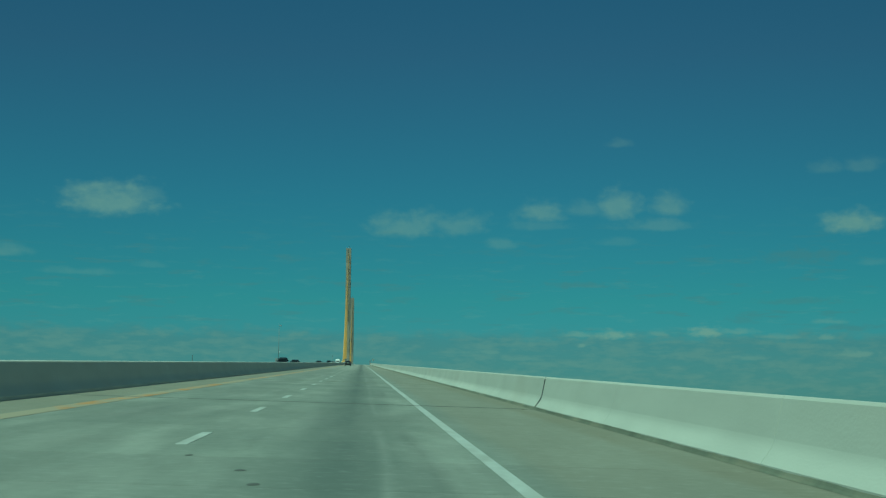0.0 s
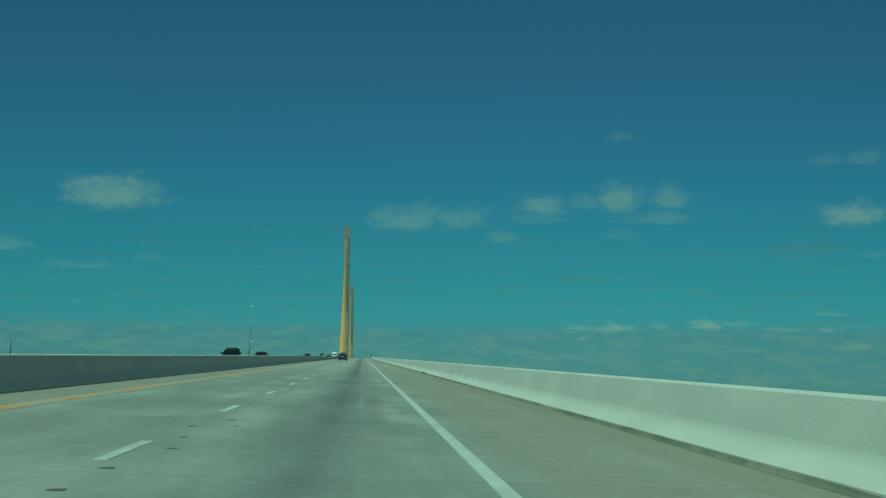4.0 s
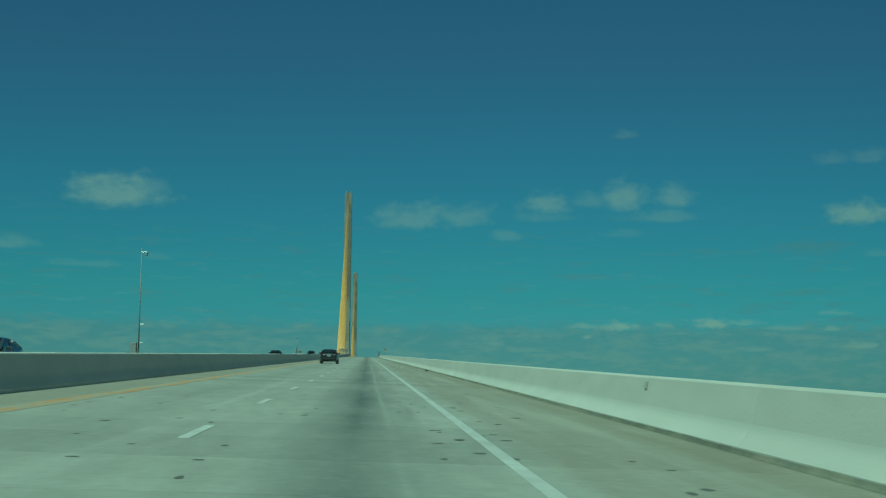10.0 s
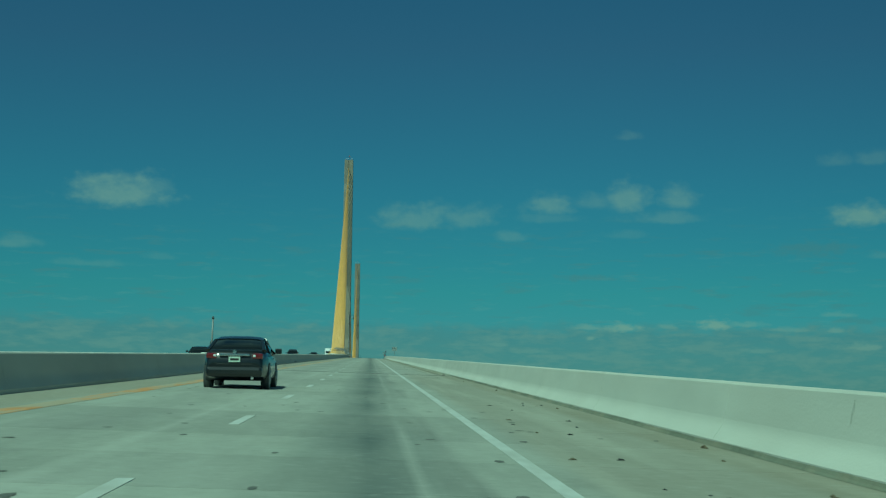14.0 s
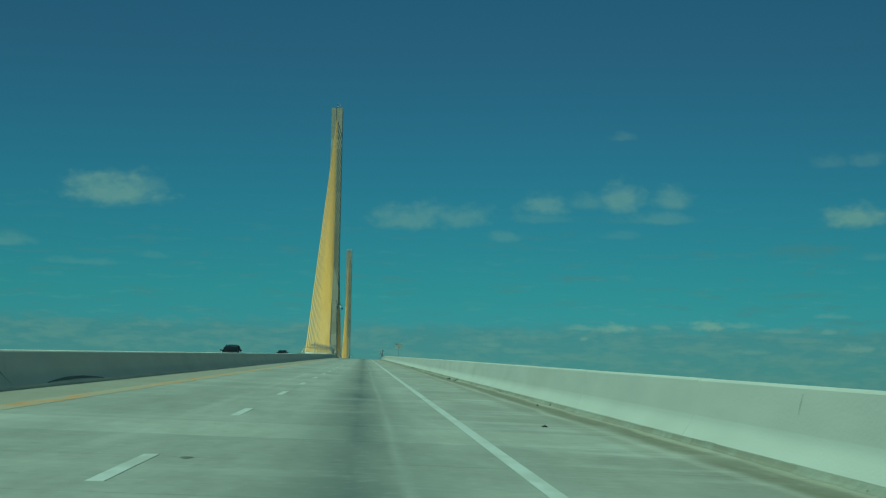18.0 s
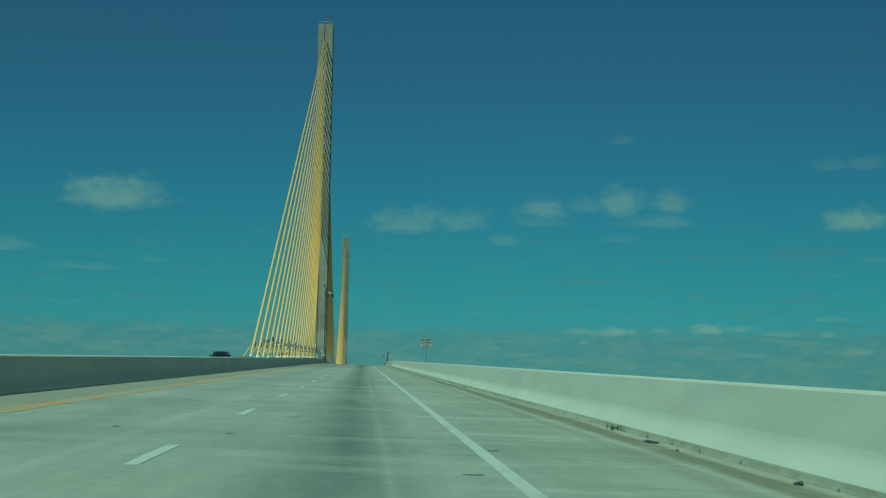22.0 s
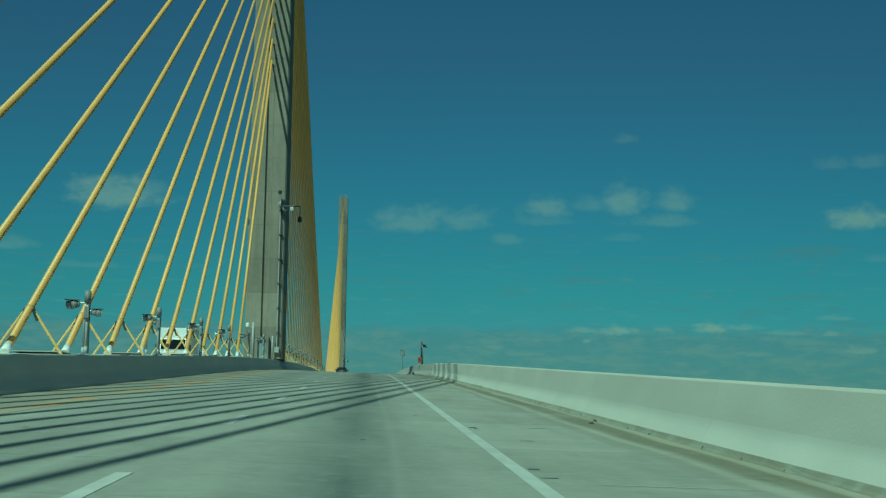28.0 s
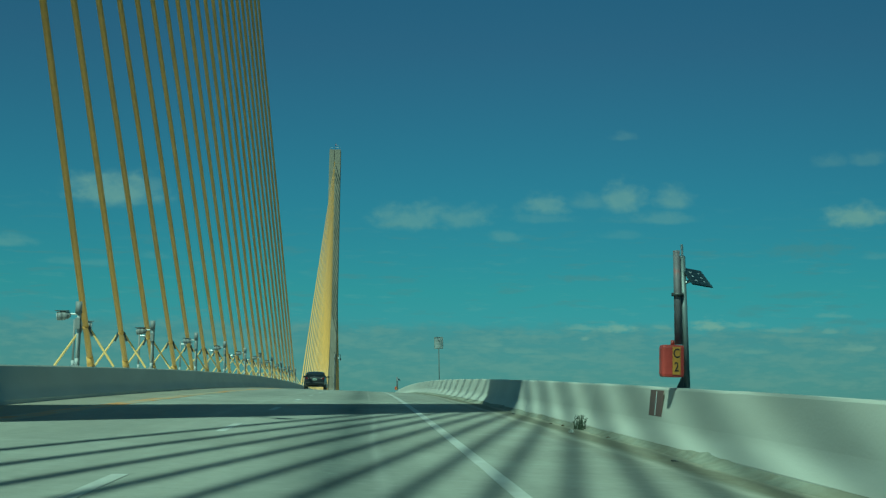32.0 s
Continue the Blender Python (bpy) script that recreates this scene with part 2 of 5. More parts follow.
sun = new("sun", bpy.data.lights.new("sun", "SUN"))
sun.data.energy, sun.data.angle, sun.data.color = 3.72, radians(0.53), (1.0, 0.92, 0.80)
away = Vector((SHADOW.x * math.cos(radians(SUN_UP)), SHADOW.y * math.cos(radians(SUN_UP)), -math.sin(radians(SUN_UP))))
sun.matrix_world = look(Vector((0, -300, 300)), Vector((0, -300, 300)) + away)


# ---- materials ----
def material(name, color, rough=0.6, metal=0.0, vary=0.12, grain=6.0, bump=0.0, bump_scale=40.0, object_vary=0.0, stain=None, stain_scale=0.4, coat=0.0, edge=(0.52, 0.74), drawn=1.0):
    """A surface with tone variation at two scales, an optional stain colour and fine relief, in metres."""
    m = bpy.data.materials.new(name)
    m.use_nodes = True
    n, l = m.node_tree.nodes, m.node_tree.links
    b = n["Principled BSDF"]
    b.inputs["Roughness"].default_value, b.inputs["Metallic"].default_value = rough, metal
    if coat:
        b.inputs["Coat Weight"].default_value, b.inputs["Coat Roughness"].default_value = coat, 0.04
    geo = n.new("ShaderNodeNewGeometry")
    fine = n.new("ShaderNodeTexNoise")
    fine.inputs["Scale"].default_value, fine.inputs["Detail"].default_value = grain, 6
    broad = n.new("ShaderNodeTexNoise")
    broad.inputs["Scale"].default_value, broad.inputs["Detail"].default_value = stain_scale, 4
    place = geo.outputs["Position"]
    if drawn != 1.0:   # wear drawn out along the traffic
        pull = n.new("ShaderNodeVectorMath")
        pull.operation = "MULTIPLY"
        pull.inputs[1].default_value = (1, drawn, 1)
        l.new(place, pull.inputs[0])
        place = pull.outputs[0]
    for t in (fine, broad):
        l.new(place, t.inputs["Vector"])
    total = n.new("ShaderNodeMath")
    total.operation = "ADD"
    l.new(fine.outputs[0], total.inputs[0])
    l.new(broad.outputs[0], total.inputs[1])
    span = n.new("ShaderNodeMapRange")
    span.inputs["From Min"].default_value, span.inputs["From Max"].default_value = 0.6, 1.4
    span.inputs["To Min"].default_value, span.inputs["To Max"].default_value = 1 - vary, 1 + vary
    l.new(total.outputs[0], span.inputs["Value"])
    value = span.outputs[0]
    if object_vary:
        info = n.new("ShaderNodeObjectInfo")
        r = n.new("ShaderNodeMapRange")
        r.inputs["To Min"].default_value, r.inputs["To Max"].default_value = 1 - object_vary, 1 + object_vary
        l.new(info.outputs["Random"], r.inputs["Value"])
        mul = n.new("ShaderNodeMath")
        mul.operation = "MULTIPLY"
        l.new(value, mul.inputs[0])
        l.new(r.outputs[0], mul.inputs[1])
        value = mul.outputs[0]
    shade = n.new("ShaderNodeMix")
    shade.data_type, shade.blend_type = "RGBA", "MULTIPLY"
    shade.inputs[0].default_value = 1
    shade.inputs[6].default_value = (*color, 1)
    l.new(value, shade.inputs[7])
    out = shade.outputs[2]
    if stain:
        mask = n.new("ShaderNodeMapRange")
        mask.inputs["From Min"].default_value, mask.inputs["From Max"].default_value = edge
        mask.inputs["To Max"].default_value = stain[3]
        l.new(broad.outputs[0], mask.inputs["Value"])
        mix = n.new("ShaderNodeMix")
        mix.data_type = "RGBA"
        l.new(mask.outputs[0], mix.inputs[0])
        l.new(out, mix.inputs[6])
        mix.inputs[7].default_value = (*stain[:3], 1)
        out = mix.outputs[2]
    l.new(out, b.inputs["Base Color"])
    if bump:
        tex = n.new("ShaderNodeTexNoise")
        tex.inputs["Scale"].default_value, tex.inputs["Detail"].default_value = bump_scale, 5
        l.new(geo.outputs["Position"], tex.inputs["Vector"])
        bp = n.new("ShaderNodeBump")
        bp.inputs["Strength"].default_value, bp.inputs["Distance"].default_value = bump, 0.02
        l.new(tex.outputs[0], bp.inputs["Height"])
        l.new(bp.outputs[0], b.inputs["Normal"])
    return m


def road_material():
    """Worn concrete: an oil strip down each lane, polished tyre paths, brown silt on the shoulder and in the gutter."""
    m = material("road_concrete", (0.278, 0.28, 0.24), 0.85, vary=0.17, grain=3.2, bump=0.15, bump_scale=30, object_vary=0.125,
                 stain=(0.20, 0.205, 0.18, 0.5), stain_scale=0.5, drawn=0.16)
    n, l = m.node_tree.nodes, m.node_tree.links
    b = n["Principled BSDF"]
    base = b.inputs["Base Color"].links[0].from_socket
    geo = n.new("ShaderNodeNewGeometry")
    sep = n.new("ShaderNodeSeparateXYZ")
    l.new(geo.outputs["Position"], sep.inputs[0])
    stretch = n.new("ShaderNodeVectorMath")
    stretch.operation = "MULTIPLY"
    stretch.inputs[1].default_value = (1.3, 0.05, 0)
    l.new(geo.outputs["Position"], stretch.inputs[0])
    streak = n.new("ShaderNodeTexNoise")
    streak.inputs["Scale"].default_value, streak.inputs["Detail"].default_value = 1.0, 5
    l.new(stretch.outputs[0], streak.inputs["Vector"])
    across = n.new("ShaderNodeVectorMath")
    across.operation = "MULTIPLY"
    across.inputs[1].default_value = (1.1, 0.16, 0)
    l.new(geo.outputs["Position"], across.inputs[0])
    bands = n.new("ShaderNodeTexNoise")
    bands.inputs["Scale"].default_value, bands.inputs["Detail"].default_value = 1.0, 4
    l.new(across.outputs[0], bands.inputs["Vector"])

    def calc(op, a, b2, clamp=False):
        q = n.new("ShaderNodeMath")
        q.operation, q.use_clamp = op, clamp
        for i, v in enumerate((a, b2)):
            if isinstance(v, (int, float)):
                q.inputs[i].default_value = v
            else:
                l.new(v, q.inputs[i])
        return q.outputs[0]

    approach = calc("MULTIPLY", calc("SUBTRACT", JOINT_Y + 10, sep.outputs[1]), 0.05, True)
    wobble = calc("MULTIPLY", calc("SUBTRACT", streak.outputs[0], 0.5), 0.35)
    x = calc("ADD", sep.outputs[0], wobble)

    def band(centre, half, power):
        d = calc("MULTIPLY", calc("ABSOLUTE", calc("SUBTRACT", x, centre), 0), 1 / half)
        return calc("MULTIPLY", calc("SUBTRACT", 1.0, d, True), power)

    def over(colour, mask, under):
        q = n.new("ShaderNodeMix")
        q.data_type = "RGBA"
        l.new(mask, q.inputs[0])
        l.new(under, q.inputs[6])
        q.inputs[7].default_value = (*colour, 1)
        return q.outputs[2]

    out = over((0.40, 0.395, 0.355), calc("MULTIPLY", calc("SUBTRACT", bands.outputs[0], 0.46), 0.9, True), base)
    drift = n.new("ShaderNodeVectorMath")
    drift.operation = "MULTIPLY"
    drift.inputs[1].default_value = (0.6, 0.09, 0)
    l.new(geo.outputs["Position"], drift.inputs[0])
    blotch = n.new("ShaderNodeTexNoise")
    blotch.inputs["Scale"].default_value, blotch.inputs["Detail"].default_value = 1.0, 7
    l.new(drift.outputs[0], blotch.inputs["Vector"])
    out = over((0.39, 0.388, 0.348), calc("MULTIPLY", calc("SUBTRACT", blotch.outputs[0], 0.53), calc("SUBTRACT", 2.2, calc("MULTIPLY", approach, 1.2)), True), out)
    out = over((0.19, 0.185, 0.16), calc("MULTIPLY", calc("SUBTRACT", 0.42, blotch.outputs[0]), 2.4, True), out)
    patchy = calc("ADD", calc("MULTIPLY", calc("SUBTRACT", blotch.outputs[0], 0.3), 1.7), calc("MULTIPLY", calc("SUBTRACT", bands.outputs[0], 0.5), 0.6), True)
    out = over((0.07, 0.085, 0.08), calc("MULTIPLY", band(1.98, 1.05, 1.5), calc("MULTIPLY", calc("ADD", calc("MULTIPLY", patchy, 0.7), 0.35, True), 0.80)), out)
    out = over((0.13, 0.13, 0.12), calc("MULTIPLY", band(-1.9, 1.0, 0.7), patchy), out)
    crack = calc("ABSOLUTE", calc("SUBTRACT", calc("ADD", sep.outputs[0], calc("MULTIPLY", calc("SUBTRACT", streak.outputs[0], 0.5), 1.1)), 2.85), 0)
    crack = calc("MULTIPLY", calc("SUBTRACT", 1.0, calc("MULTIPLY", crack, 4.0), True), calc("MULTIPLY", calc("SUBTRACT", blotch.outputs[0], 0.42), 4.0, True))
    out = over((0.11, 0.11, 0.10), calc("MULTIPLY", calc("MULTIPLY", crack, approach), 0.6), out)
    out = over((0.46, 0.45, 0.40), calc("MULTIPLY", band(2.48, 0.10, 0.5), patchy), out)
    out = over((0.43, 0.42, 0.375), calc("MULTIPLY", band(-0.75, 0.16, 0.6), patchy), out)
    cross = n.new("ShaderNodeVectorMath")
    cross.operation = "MULTIPLY"
    cross.inputs[1].default_value = (0.24, 0.62, 0)
    l.new(geo.outputs["Position"], cross.inputs[0])
    rake = n.new("ShaderNodeTexNoise")
    rake.inputs["Scale"].default_value, rake.inputs["Detail"].default_value = 1.0, 3
    l.new(cross.outputs[0], rake.inputs["Vector"])
    main = calc("SUBTRACT", 1.0, calc("MULTIPLY", approach, 0.75))
    main = calc("MULTIPLY", main, calc("ADD", 0.4, calc("MULTIPLY", calc("SUBTRACT", x, 3.0), 0.6, True)))
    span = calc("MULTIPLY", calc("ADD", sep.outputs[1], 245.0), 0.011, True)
    main = calc("MULTIPLY", main, calc("SUBTRACT", 1.0, calc("MULTIPLY", span, 0.5)))
    out = over((0.44, 0.44, 0.39), calc("MULTIPLY", calc("MULTIPLY", calc("SUBTRACT", rake.outputs[0], 0.52), 6.0, True), calc("MULTIPLY", main, 0.52)), out)
    out = over((0.19, 0.19, 0.16), calc("MULTIPLY", calc("MULTIPLY", calc("SUBTRACT", 0.46, rake.outputs[0]), 5.0, True), calc("MULTIPLY", main, 0.38)), out)
    older = calc("MULTIPLY", calc("SUBTRACT", -640.0, sep.outputs[1]), 0.016, True)
    out = over((0.115, 0.132, 0.115), calc("MULTIPLY", older, calc("ADD", 0.36, calc("MULTIPLY", calc("SUBTRACT", 0.5, bands.outputs[0]), 1.1))), out)
    # the deck turns slightly darker and greyer towards the stays
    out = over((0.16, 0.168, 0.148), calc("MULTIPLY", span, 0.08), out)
    left = calc("MULTIPLY", calc("SUBTRACT", -3.7, x), 2.5, True)
    out = over((0.235, 0.21, 0.155), calc("MULTIPLY", left, calc("ADD", 0.3, calc("MULTIPLY", blotch.outputs[0], 0.7))), out)
    shoulder = calc("MULTIPLY", calc("SUBTRACT", x, 3.85), 2.5, True)
    out = over((0.235, 0.215, 0.165), calc("MULTIPLY", calc("MULTIPLY", shoulder, calc("ADD", calc("MULTIPLY", approach, 0.55), 0.15)), 0.9), out)
    ragged = calc("MULTIPLY", calc("SUBTRACT", calc("ADD", patchy, bands.outputs[0]), 0.3), 1.3, True)
    worn = calc("MULTIPLY", calc("SUBTRACT", streak.outputs[0], 0.50), 7.0, True)
    out = over((0.37, 0.355, 0.295), calc("MULTIPLY", calc("MULTIPLY", worn, shoulder), calc("MULTIPLY", calc("MULTIPLY", approach, calc("SUBTRACT", 1.0, older)), 0.42)), out)
    newer = calc("SUBTRACT", 1.0, approach)
    out = over((0.15, 0.125, 0.078), calc("MULTIPLY", calc("MULTIPLY", band(6.42, 0.62, 1.8), 1.0, True), calc("MULTIPLY", ragged, calc("MULTIPLY", approach, 0.45))), out)
    out = over((0.11, 0.105, 0.075), calc("MULTIPLY", calc("MULTIPLY", calc("SUBTRACT", sep.outputs[0], TOE_X - 0.12), 12.0, True), calc("MULTIPLY", approach, 0.5)), out)
    # the main unit's gutter in strips: a thin pale tide line, wet brown silt, dry tan silt by the wall
    gutter_x = calc("ADD", sep.outputs[0], calc("ADD", calc("MULTIPLY", wobble, 0.5), calc("MULTIPLY", calc("SUBTRACT", bands.outputs[0], 0.5), 0.5)))

    def strip(centre, half, steep, power, veil):
        d = calc("MULTIPLY", calc("ABSOLUTE", calc("SUBTRACT", gutter_x, centre), 0), 1 / half)
        edge2 = calc("MULTIPLY", calc("SUBTRACT", 1.0, d), steep, True)
        return calc("MULTIPLY", calc("MULTIPLY", edge2, newer), calc("MULTIPLY", calc("ADD", veil, 1.0 - GUTTER_GAPS, True), power))

    out = over((0.18, 0.17, 0.125), strip(5.66, 0.22, 1.5, 0.45, patchy), out)
    out = over((0.36, 0.34, 0.27), strip(5.90, 0.12, 2.0, 0.55, patchy), out)
    out = over((0.140, 0.128, 0.082), strip(6.27, 0.35, 1.7, 0.85, ragged), out)
    out = over((0.30, 0.28, 0.205), strip(6.62, 0.17, 2.0, 0.75, ragged), out)
    # exposed aggregate: fine light and dark grains
    grains = n.new("ShaderNodeTexNoise")
    grains.inputs["Scale"].default_value, grains.inputs["Detail"].default_value, grains.inputs["Roughness"].default_value = 5.0, 5, 0.72
    l.new(geo.outputs["Position"], grains.inputs["Vector"])
    out = over((0.50, 0.50, 0.46), calc("MULTIPLY", calc("MULTIPLY", calc("SUBTRACT", grains.outputs[0], 0.53), 4.0, True), 0.24), out)
    out = over((0.07, 0.075, 0.065), calc("MULTIPLY", calc("MULTIPLY", calc("SUBTRACT", 0.47, grains.outputs[0]), 4.0, True), 0.25), out)
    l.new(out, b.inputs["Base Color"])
    return m


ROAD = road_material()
WALL = material("wall_concrete", (0.488, 0.484, 0.43), 0.85, vary=0.10, grain=1.6, bump=0.2, bump_scale=25, object_vary=0.03, stain=(0.36, 0.34, 0.29, 0.35), stain_scale=0.9, drawn=0.22)
CURB = material("platform_concrete", (0.60, 0.60, 0.55), 0.9, vary=0.14, grain=2.0, bump=0.2)
PYLON = material("pylon_concrete", (0.226, 0.206, 0.165), 0.9, vary=0.13, grain=0.9, bump=0.15, bump_scale=12, stain=(0.18, 0.17, 0.14, 0.4), stain_scale=0.13)


def pour_lifts(m, height, depth):
    """Casting lifts: each lift has a tone of its own and a thin dark joint above it."""
    n, l = m.node_tree.nodes, m.node_tree.links
    b = n["Principled BSDF"]
    base = b.inputs["Base Color"].links[0].from_socket
    geo, sep = n.new("ShaderNodeNewGeometry"), n.new("ShaderNodeSeparateXYZ")
    l.new(geo.outputs["Position"], sep.inputs[0])

    def calc(op, a, b2):
        q = n.new("ShaderNodeMath")
        q.operation = op
        for i, v in enumerate((a, b2)):
            if isinstance(v, (int, float)):
                q.inputs[i].default_value = v
            else:
                l.new(v, q.inputs[i])
        return q.outputs[0]

    lift = calc("DIVIDE", sep.outputs[2], height)
    white = n.new("ShaderNodeTexWhiteNoise")
    white.noise_dimensions = "1D"
    l.new(calc("FLOOR", lift, 0), white.inputs["W"])
    joint = calc("LESS_THAN", calc("FRACT", lift, 0), 0.016)
    tone = calc("SUBTRACT", calc("ADD", calc("MULTIPLY", white.outputs[0], depth * 2), 1 - depth), calc("MULTIPLY", joint, 0.22))
    pull = n.new("ShaderNodeVectorMath")
    pull.operation = "MULTIPLY"
    pull.inputs[1].default_value = (2.4, 2.4, 0.16)
    l.new(geo.outputs["Position"], pull.inputs[0])
    drip = n.new("ShaderNodeTexNoise")
    drip.inputs["Scale"].default_value, drip.inputs["Detail"].default_value = 1.0, 6
    l.new(pull.outputs[0], drip.inputs["Vector"])
    pits = n.new("ShaderNodeTexNoise")
    pits.inputs["Scale"].default_value, pits.inputs["Detail"].default_value, pits.inputs["Roughness"].default_value = 2.2, 8, 0.7
    l.new(geo.outputs["Position"], pits.inputs["Vector"])
    tone = calc("ADD", tone, calc("MULTIPLY", calc("SUBTRACT", drip.outputs[0], 0.5), 0.55))
    tone = calc("ADD", tone, calc("MULTIPLY", calc("SUBTRACT", pits.outputs[0], 0.5), 0.45))
    mix = n.new("ShaderNodeMix")
    mix.data_type, mix.blend_type = "RGBA", "MULTIPLY"
    mix.inputs[0].default_value = 1
    l.new(base, mix.inputs[6])
    l.new(tone, mix.inputs[7])
    l.new(mix.outputs[2], b.inputs["Base Color"])


pour_lifts(PYLON, 3.05, 0.15)
# pylon concrete made paler, for the groove edge that catches the sun
LIT_EDGE = material("lit_edge_concrete", (0.275, 0.252, 0.205), 0.9, vary=0.12, grain=1.2)
UNDER = material("deck_concrete", (0.35, 0.34, 0.31), 0.9, vary=0.12, grain=0.7)
WHITE_LINE = material("white_road_paint", (0.47, 0.475, 0.445), 0.7, vary=0.20, grain=6.0, stain=(0.34, 0.335, 0.30, 0.85), stain_scale=1.7, edge=(0.46, 0.68), drawn=0.3)
YELLOW_LINE = material("yellow_road_paint", (0.47, 0.245, 0.085), 0.7, vary=0.3, grain=7.0, stain=(0.33, 0.29, 0.21, 0.95), stain_scale=2.2, edge=(0.37, 0.52), drawn=0.18)
STAY = material("yellow_stay_paint", (0.645, 0.37, 0.098), 0.45, vary=0.14, grain=5.0, object_vary=0.05)
# stay yellow lightened for the braces: the sun on them is in the colour
SUNLIT_BRACE = material("sunlit_yellow_paint", (0.70, 0.47, 0.17), 0.45, vary=0.14, grain=8.0, object_vary=0.06)
BOOT = material("white_boot_paint", (0.72, 0.72, 0.68), 0.5, vary=0.08)
GALV = material("galvanised_steel", (0.42, 0.43, 0.43), 0.45, 0.7, vary=0.12, grain=12)
GREY_PAINT = material("grey_paint", (0.36, 0.38, 0.38), 0.5, vary=0.08, grain=8)
DARK_STEEL = material("dark_steel", (0.06, 0.065, 0.065), 0.5, 0.3, vary=0.1)
BLACK = material("black_rubber", (0.016, 0.016, 0.017), 0.75, vary=0.15, grain=20)
PATCH = material("asphalt_patch", (0.10, 0.10, 0.09), 0.9, vary=0.25, grain=14, bump=0.4)
HEADER = material("joint_header", (0.13, 0.13, 0.12), 0.85, vary=0.2, grain=6)
JOINT = material("joint_seal", (0.045, 0.045, 0.045), 0.8, vary=0.2, grain=10)
SIGN_WHITE = material("white_sign_sheet", (0.275, 0.315, 0.30), 0.45, vary=0.04, grain=6)
SIGN_BLACK = material("black_sign_ink", (0.02, 0.02, 0.02), 0.6, vary=0.02)
RED = material("red_paint", (0.33, 0.045, 0.035), 0.45, vary=0.12, grain=10)
AMBER = material("yellow_sticker", (0.46, 0.23, 0.035), 0.5, vary=0.05)
COVER = material("faded_cover", (0.13, 0.12, 0.13), 0.6, vary=0.3, grain=9, stain=(0.24, 0.06, 0.05, 0.8), stain_scale=4.0, edge=(0.55, 0.65))
BROWN = material("brown_plate", (0.135, 0.08, 0.07), 0.6, vary=0.1)
PLATE_GREY = material("dull_plate", (0.36, 0.36, 0.31), 0.7, vary=0.15, grain=12)
LAMP_GREY = material("weathered_lamp_grey", (0.19, 0.20, 0.20), 0.55, vary=0.12, grain=14)
LENS = material("clear_lens", (0.6, 0.62, 0.62), 0.15, vary=0.03)
CELL = material("solar_cell", (0.035, 0.05, 0.055), 0.22, vary=0.1)
POST = material("weathered_post", (0.17, 0.20, 0.20), 0.5, 0.3, vary=0.15, grain=14)
DOOR = material("door_paint", (0.21, 0.25, 0.25), 0.5, vary=0.06)
FILLET = material("pale_mortar", (0.40, 0.395, 0.345), 0.9, vary=0.22, grain=5, stain=(0.30, 0.295, 0.26, 0.6), stain_scale=1.2)
SILT = material("brown_silt", (0.12, 0.10, 0.065), 0.95, vary=0.3, grain=8)
WET_GRIT = material("wet_grit", (0.15, 0.155, 0.115), 0.95, vary=0.3, grain=5, bump=0.4, stain=(0.22, 0.20, 0.145, 0.7), stain_scale=0.7, edge=(0.48, 0.62))
GRIT = material("dry_grit", (0.265, 0.27, 0.215), 0.95, vary=0.3, grain=5, bump=0.4, stain=(0.20, 0.19, 0.14, 0.85), stain_scale=1.1, edge=(0.44, 0.60))
WEED = material("weed_green", (0.055, 0.075, 0.045), 0.8, vary=0.3, grain=20)
BAG = material("white_plastic", (0.42, 0.43, 0.40), 0.35, vary=0.05)
CAR_BLACK = material("black_car_paint", (0.004, 0.005, 0.006), 0.35, 0.0, vary=0.05, coat=0.6)
CAR_GREY = material("grey_car_paint", (0.05, 0.055, 0.06), 0.3, 0.5, vary=0.05, coat=1.0)
CAR_WHITE = material("white_car_paint", (0.75, 0.76, 0.75), 0.3, vary=0.03, coat=1.0)
GLASS = material("dark_car_glass", (0.008, 0.01, 0.011), 0.06, vary=0.02)
TAIL = material("tail_lamp_red", (0.10, 0.008, 0.010), 0.12, vary=0.05, coat=1.0)
CHROME = material("chrome_trim", (0.7, 0.71, 0.72), 0.12, 1.0, vary=0.03)
ALLOY = material("alloy_rim", (0.32, 0.33, 0.34), 0.3, 0.8, vary=0.06)
PLATE = material("pale_green_plate", (0.46, 0.54, 0.46), 0.5, vary=0.04)
WATER = material("sea_water", (0.012, 0.05, 0.06), 0.12, vary=0.2, grain=0.02, bump=0.6, bump_scale=0.25)


# ---- mesh helpers ----
def box(bm, x0, x1, y0, y1, z0, z1, bevel=0.0):
    v = [bm.verts.new((x, y, z)) for z in (z0, z1) for y in (y0, y1) for x in (x0, x1)]
    f = [bm.faces.new([v[i] for i in q]) for q in ((0, 2, 3, 1), (4, 5, 7, 6), (0, 1, 5, 4), (2, 6, 7, 3), (0, 4, 6, 2), (1, 3, 7, 5))]
    if bevel:
        edges = list({e for q in f for e in q.edges})
        bmesh.ops.bevel(bm, geom=edges, offset=bevel, segments=2, affect="EDGES", profile=0.6)
    return bm


